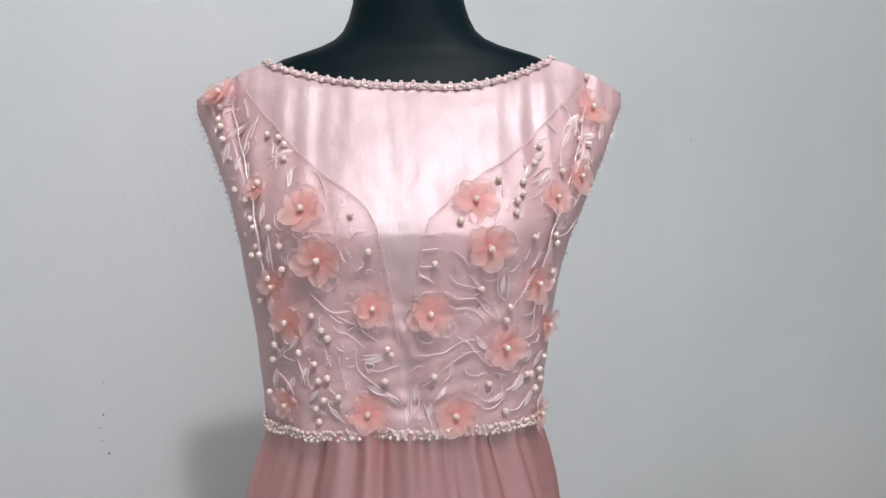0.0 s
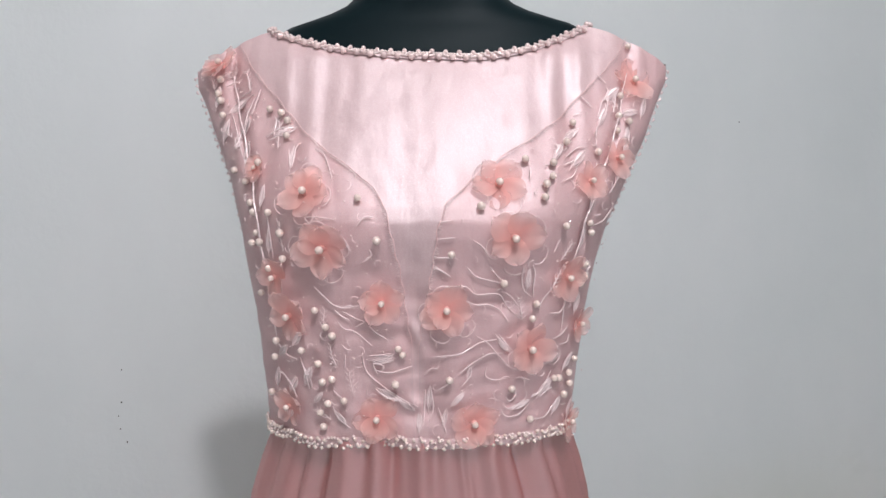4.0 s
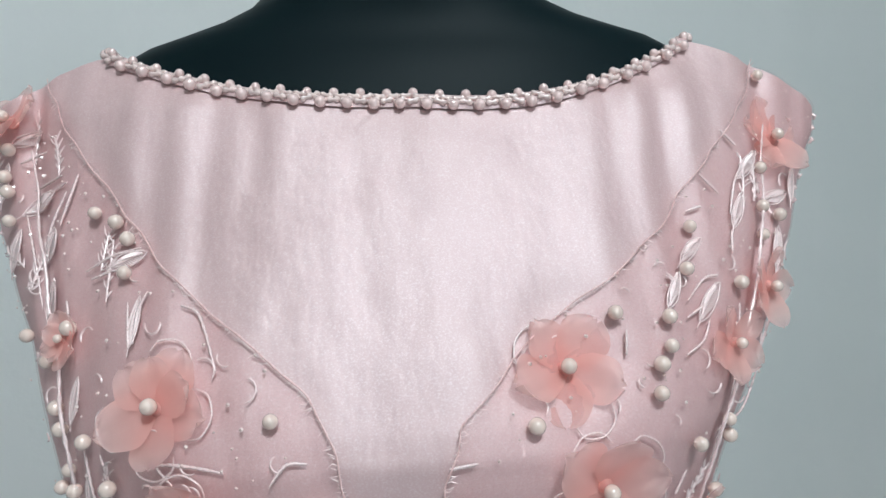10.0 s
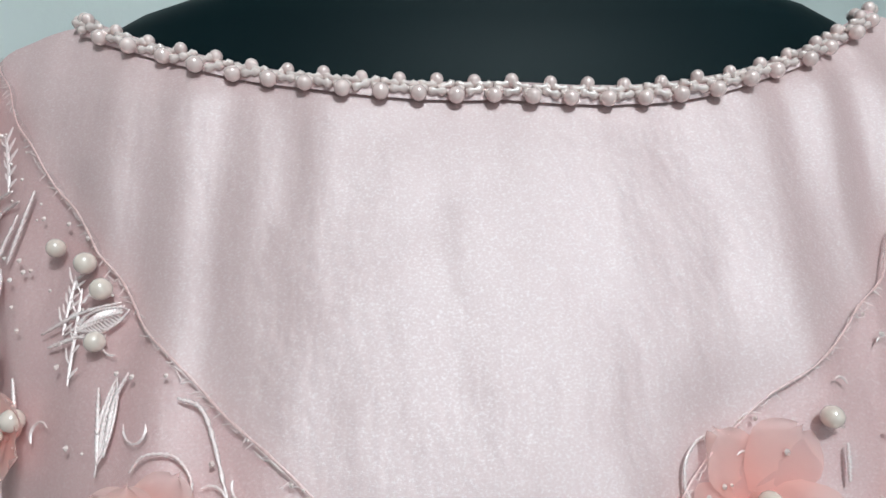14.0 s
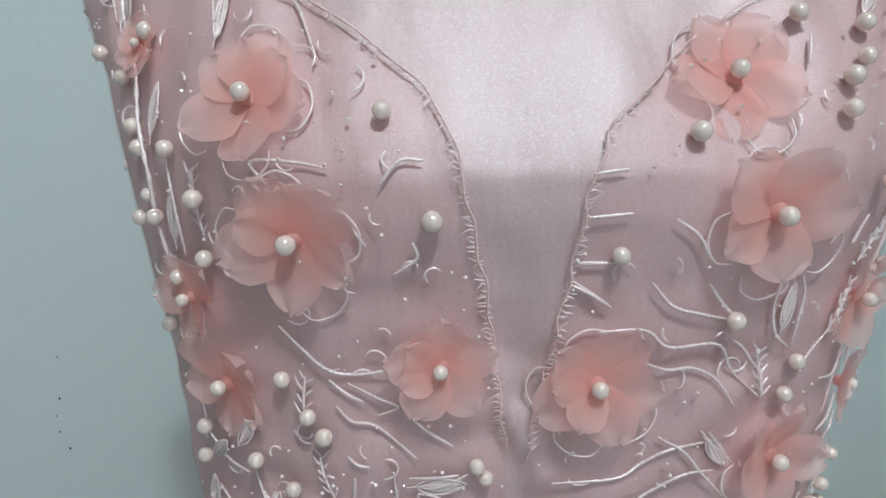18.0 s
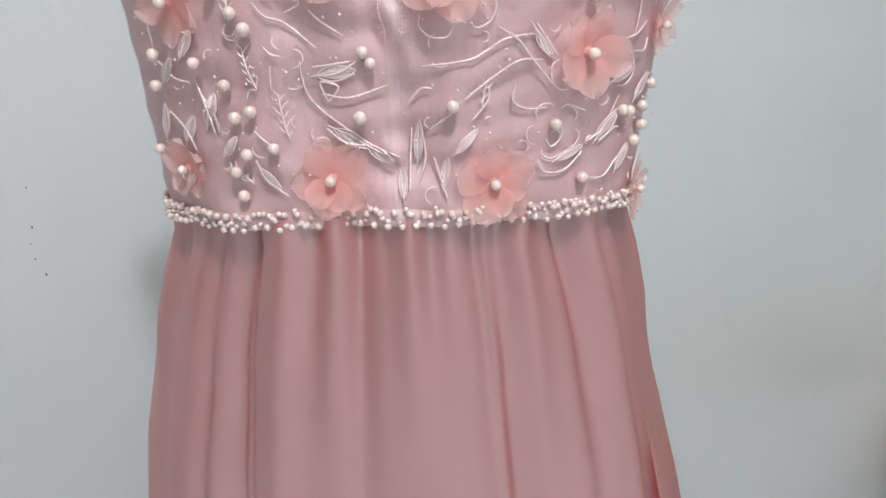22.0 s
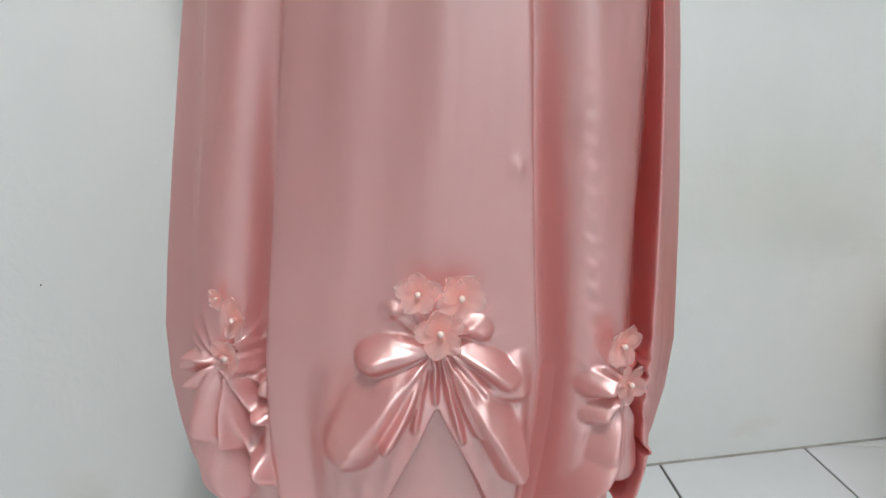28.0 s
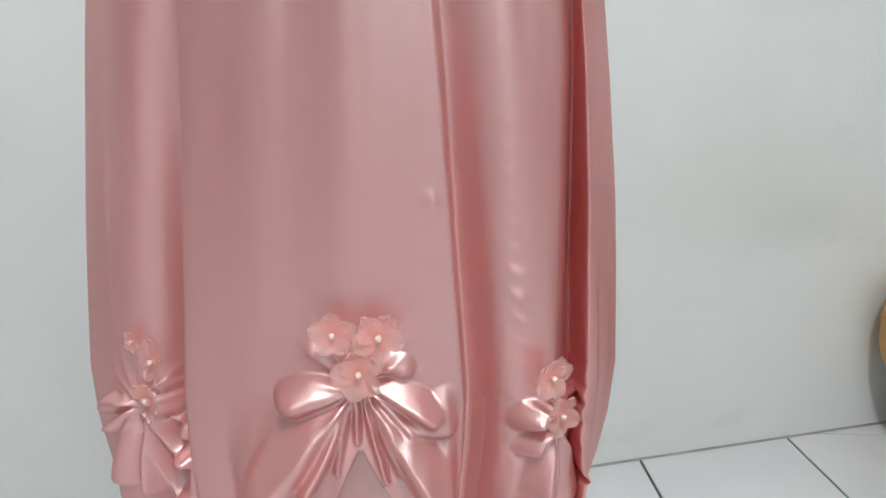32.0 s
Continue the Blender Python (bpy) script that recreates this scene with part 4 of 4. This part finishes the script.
WEST_FOLDS = [((-4, 2), (-15, 3), (-26, -3), 9, 12, 15, 0.6), ((-4, -5), (-10, -13), (-15, -21), 8, 7, 13, 0.5), ((-4, -8), (-7, -32), (-5, -62), 14, 11, 20, 0.8), ((3, 6), (12, 5), (19, -5), 11, 8, 15, 0.6),
              ((9, 16), (15, 18), (17, 10), 8, 7, 9, 0.2), ((3, -6), (16, -26), (31, -46), 7, 5, 20, 0.7), ((4, -12), (8, -45), (14, -72), 9, 8, 24, 0.8), ((9, -36), (22, -70), (38, -95), 12, 10, 26, 0.6),
              ((16, -14), (36, -24), (56, -18), 24, 9, 12, 0.2)]
# where the gathered hem parts over the underskirt: apex, then the spread to either side by drop
PARTINGS = [(1, -47, 0.46, 0.57), (0, -42, 0.36, 0.21), (6, -66, 0.2, 0.85)]
ROW_Z = np.concatenate([np.linspace(1.165, 0.665, 84)[:-1], np.linspace(0.665, 0.408, 176)])
ARC = np.concatenate([np.linspace(-math.pi, -1.26, 46)[:-1], np.linspace(-1.26, 1.26, 420), np.linspace(1.26, math.pi, 46)[1:-1]])


def drawn_up(px, pz, folds, parting, swell):
    """Height over the skirt, in millimetres, of cloth gathered to a knot, at places px, pz from it."""
    total = np.zeros_like(px)
    for (ax, az), (bx, bz), (cx, cz), soft, crisp, high, gain in folds:
        high *= swell
        near, at, hand = np.full_like(px, 1e9), np.zeros_like(px), np.zeros_like(px)
        line = [((1 - u) ** 2 * ax + 2 * u * (1 - u) * bx + u * u * cx, (1 - u) ** 2 * az + 2 * u * (1 - u) * bz + u * u * cz) for u in [q / 16 for q in range(17)]]
        for q in range(16):
            (lx, lz), (mx, mz) = line[q], line[q + 1]
            dx, dz = mx - lx, mz - lz
            w = np.clip(((px - lx) * dx + (pz - lz) * dz) / (dx * dx + dz * dz), 0, 1)
            d = np.hypot(px - lx - w * dx, pz - lz - w * dz)
            closer = d < near
            near, at = np.where(closer, d, near), np.where(closer, (q + w) / 16, at)
            hand = np.where(closer, (dx * (pz - lz) - dz * (px - lx)) * (1 if cx > ax else -1) / math.hypot(dx, dz), hand)
        grow = 0.25 + 0.75 * np.sin(0.5 * math.pi * np.clip(at / 0.8, 0, 1))
        lean = np.clip(0.5 + 0.5 * hand / np.maximum(near, 1e-6), 0, 1)
        v = np.clip(near / ((crisp + (soft - crisp) * lean) * grow), 0, 1)
        tent = (1 - v) * (1 + 0.25 * v)
        across = lean * tent + (1 - lean) * (1 - v ** 2.2)
        rise = (1 - gain) + gain * np.clip(at / 0.92, 0, 1) ** 0.9
        if gain < 0.25:
            rise = np.sin(math.pi * (0.15 + 0.7 * at))
        total += (high * rise * across) ** 7
    pouch = np.clip((-8 - pz) / 80, 0, 1)
    total += (17 * pouch * pouch * (3 - 2 * pouch)) ** 7
    h = total ** (1 / 7)
    r, w = np.hypot(px, pz), np.arctan2(px, -pz)
    pleats = 1 - np.abs(np.sin(7.5 * w + 1.1 * np.sin(2.3 * w)))
    h += np.exp(-(r / 46) ** 2) * np.clip(r / 10, 0, 1) * (4.2 * pleats - 1.5) + 3.0 * np.exp(-(r / 9) ** 2)
    h += (h > 1) * np.clip(-pz / 30, 0, 1) * (0.7 * np.sin(0.23 * px + 0.9 * np.sin(0.06 * pz) + 0.04 * pz) + 0.4 * np.sin(0.41 * px - 0.10 * pz + 1.5 * np.sin(0.05 * px)))
    x0, z0, west, east = parting
    drop = np.maximum(0.0, z0 - pz)
    inside = np.minimum(px - x0 + west * drop, x0 + east * drop - px)
    gap = np.clip(inside / 4.0, 0, 1) * (pz < z0)
    gap = gap * gap * (3 - 2 * gap)
    return h * (1 - gap) - 27.0 * gap


LIFT = np.zeros((len(ROW_Z), len(ARC)))
GRID_Z, GRID_ARC = np.meshgrid(ROW_Z, ARC, indexing="ij")
for (phi0, z0), folds, parting, span in zip(BOWS, (BIG_FOLDS, EAST_FOLDS, WEST_FOLDS), PARTINGS, ((110, 80), (58, 46), (50, 46))):
    px, pz = 235 * (np.sin(GRID_ARC) - math.sin(phi0)), 1000 * (GRID_Z - z0)
    here = (np.abs(GRID_ARC - phi0) < 0.62) & (np.abs(GRID_ARC) < 1.5) & (pz < 60)
    reach = np.clip((px + span[0]) / 36, 0, 1) * np.clip((span[1] - px) / 16, 0, 1)
    reach = reach * reach * (3 - 2 * reach)
    LIFT += np.where(here, drawn_up(px, pz, folds, parting, 1.0 if folds is BIG_FOLDS else 1.4) * reach, 0.0) * 0.001


def skirt_sheet(i, j):
    z = ROW_Z[j] + 0.004 * max(0.0, math.cos(ARC[i])) * (j < 60) * (1 - j / 60)
    tuck = max(0.0, (0.425 - z) / 0.017)
    return skirt_point(ARC[i], z, 1 - 0.05 * tuck ** 2, 1.0, LIFT[j, i])


vs, fs = grid(len(ARC), len(ROW_Z), skirt_sheet, True)
child("skirt", mesh_from("skirt", vs, fs, SATIN_SKIRT), dress, label="long dusty pink satin skirt, its hem drawn up in puffed bows")


def under_sheet(i, j):
    phi = -math.pi + 2 * math.pi * i / 200
    z = 0.545 - 0.542 * j / 50
    x, y, _ = skirt_point(phi, max(z, 0.40), 0.89, 1.0)
    k = 1 + 0.008 * math.sin(22 * phi)
    return (-0.013 + (x + 0.013) * k, 0.06 + (y - 0.06) * k, z)


vs, fs = grid(200, 51, under_sheet, True)
child("underskirt", mesh_from("underskirt", vs, fs, SATIN_SKIRT), dress, label="plain satin underskirt below the gathered hem")


def bow_flower(x, z, size, spin, count=5):
    phi = min((q * 0.004 for q in range(-300, 301)), key=lambda q: abs(skirt_point(q, z, 1.0, 1.0, 0.014)[0] - x))
    p = Vector(skirt_point(phi, z, 1.0, 1.0, 0.014))
    q = Vector(skirt_point(phi, z, 1.0, 1.0, 0.024))
    flower(p, ((q - p).normalized() + Vector((0, -0.4, 0))).normalized(), size, spin, count)


for x, z, size, spin in ((-0.0172, 0.6165, 0.80, 0.3), (0.0164, 0.6141, 0.88, 1.1), (0.0016, 0.5855, 0.90, 0.6), (0.150, 0.5706, 0.85, 0.2), (0.160, 0.5364, 0.8, 0.9),
                         (-0.172, 0.5743, 0.8, 0.5), (-0.177, 0.541, 0.8, 0.0), (-0.184, 0.594, 0.45, 1.3)):
    bow_flower(x, z, size, spin)

# ---------------------------------------------------------------- stool by the wall
stool = new("stool")
stool.matrix_basis = pose(1.315, 0.918, 0, 0, 0, 15)
tagged(stool, "low tan leatherette stool with short dark wooden legs beside the wall", "stool")


def cushion_point(i, j):
    w, h = 2 * math.pi * i / 64, math.pi * (j / 31 - 0.5)
    sg = lambda v, p: math.copysign(abs(v) ** p, v)
    return (0.235 * sg(math.cos(h), 0.5) * sg(math.cos(w), 0.5), 0.165 * sg(math.cos(h), 0.5) * sg(math.sin(w), 0.5), 0.288 + 0.15 * sg(math.sin(h), 0.7))


vs, fs = grid(64, 32, cushion_point, True)
child("cushion", mesh_from("cushion", vs, fs, LEATHER), stool, label="rounded tan leatherette seat cushion")
child("seam", tube("seam", [(0.236 * math.copysign(abs(math.cos(w)) ** 0.5, math.cos(w)), 0.166 * math.copysign(abs(math.sin(w)) ** 0.5, math.sin(w)), 0.30) for w in [2 * math.pi * q / 48 for q in range(49)]],
                    0.0025, LEATHER, 2, 6, 0.0), stool)
for sx in (-1, 1):
    for sy in (-1, 1):
        pts = [(sx * 0.125, sy * 0.10, 0.18), (sx * 0.13, sy * 0.105, 0.09), (sx * 0.135, sy * 0.11, 0.0)]
        child("leg", tube("leg", pts, 0.022, DARK_WOOD, 4, 12, 0.25), stool, label="dark red wooden leg")

# ---------------------------------------------------------------- ceiling lamp
lamp = new("ceiling_lamp")
lamp.matrix_basis = pose(0.285, -1.24, 2.8)
tagged(lamp, "bare white bulb in a plain ceiling holder", "lamp")
child("holder", tube("holder", [(0, 0, 0), (0, 0, -0.02), (0, 0, -0.05)], 0.03, PAINT, 3, 16, 0.0), lamp)

# ---------------------------------------------------------------- floor tiles
PITCH = 0.38
tile_me = box_mesh("tile", (PITCH - 0.006, PITCH - 0.006, 0.012), TILE, 0.0015)
for ix in range(-9, 7):
    for iy in range(-9, 5):
        x, y = 0.515 + PITCH * (ix + 0.5), 0.63 + PITCH * (iy + 0.5)
        if abs(x) < 2.9 and -2.95 < y < WALL_Y + WALL_K * x + 0.22:
            child("tile", tile_me, floor, pose(x, y + 0.6, 0.0222 + rng.uniform(-0.0004, 0.0004)))
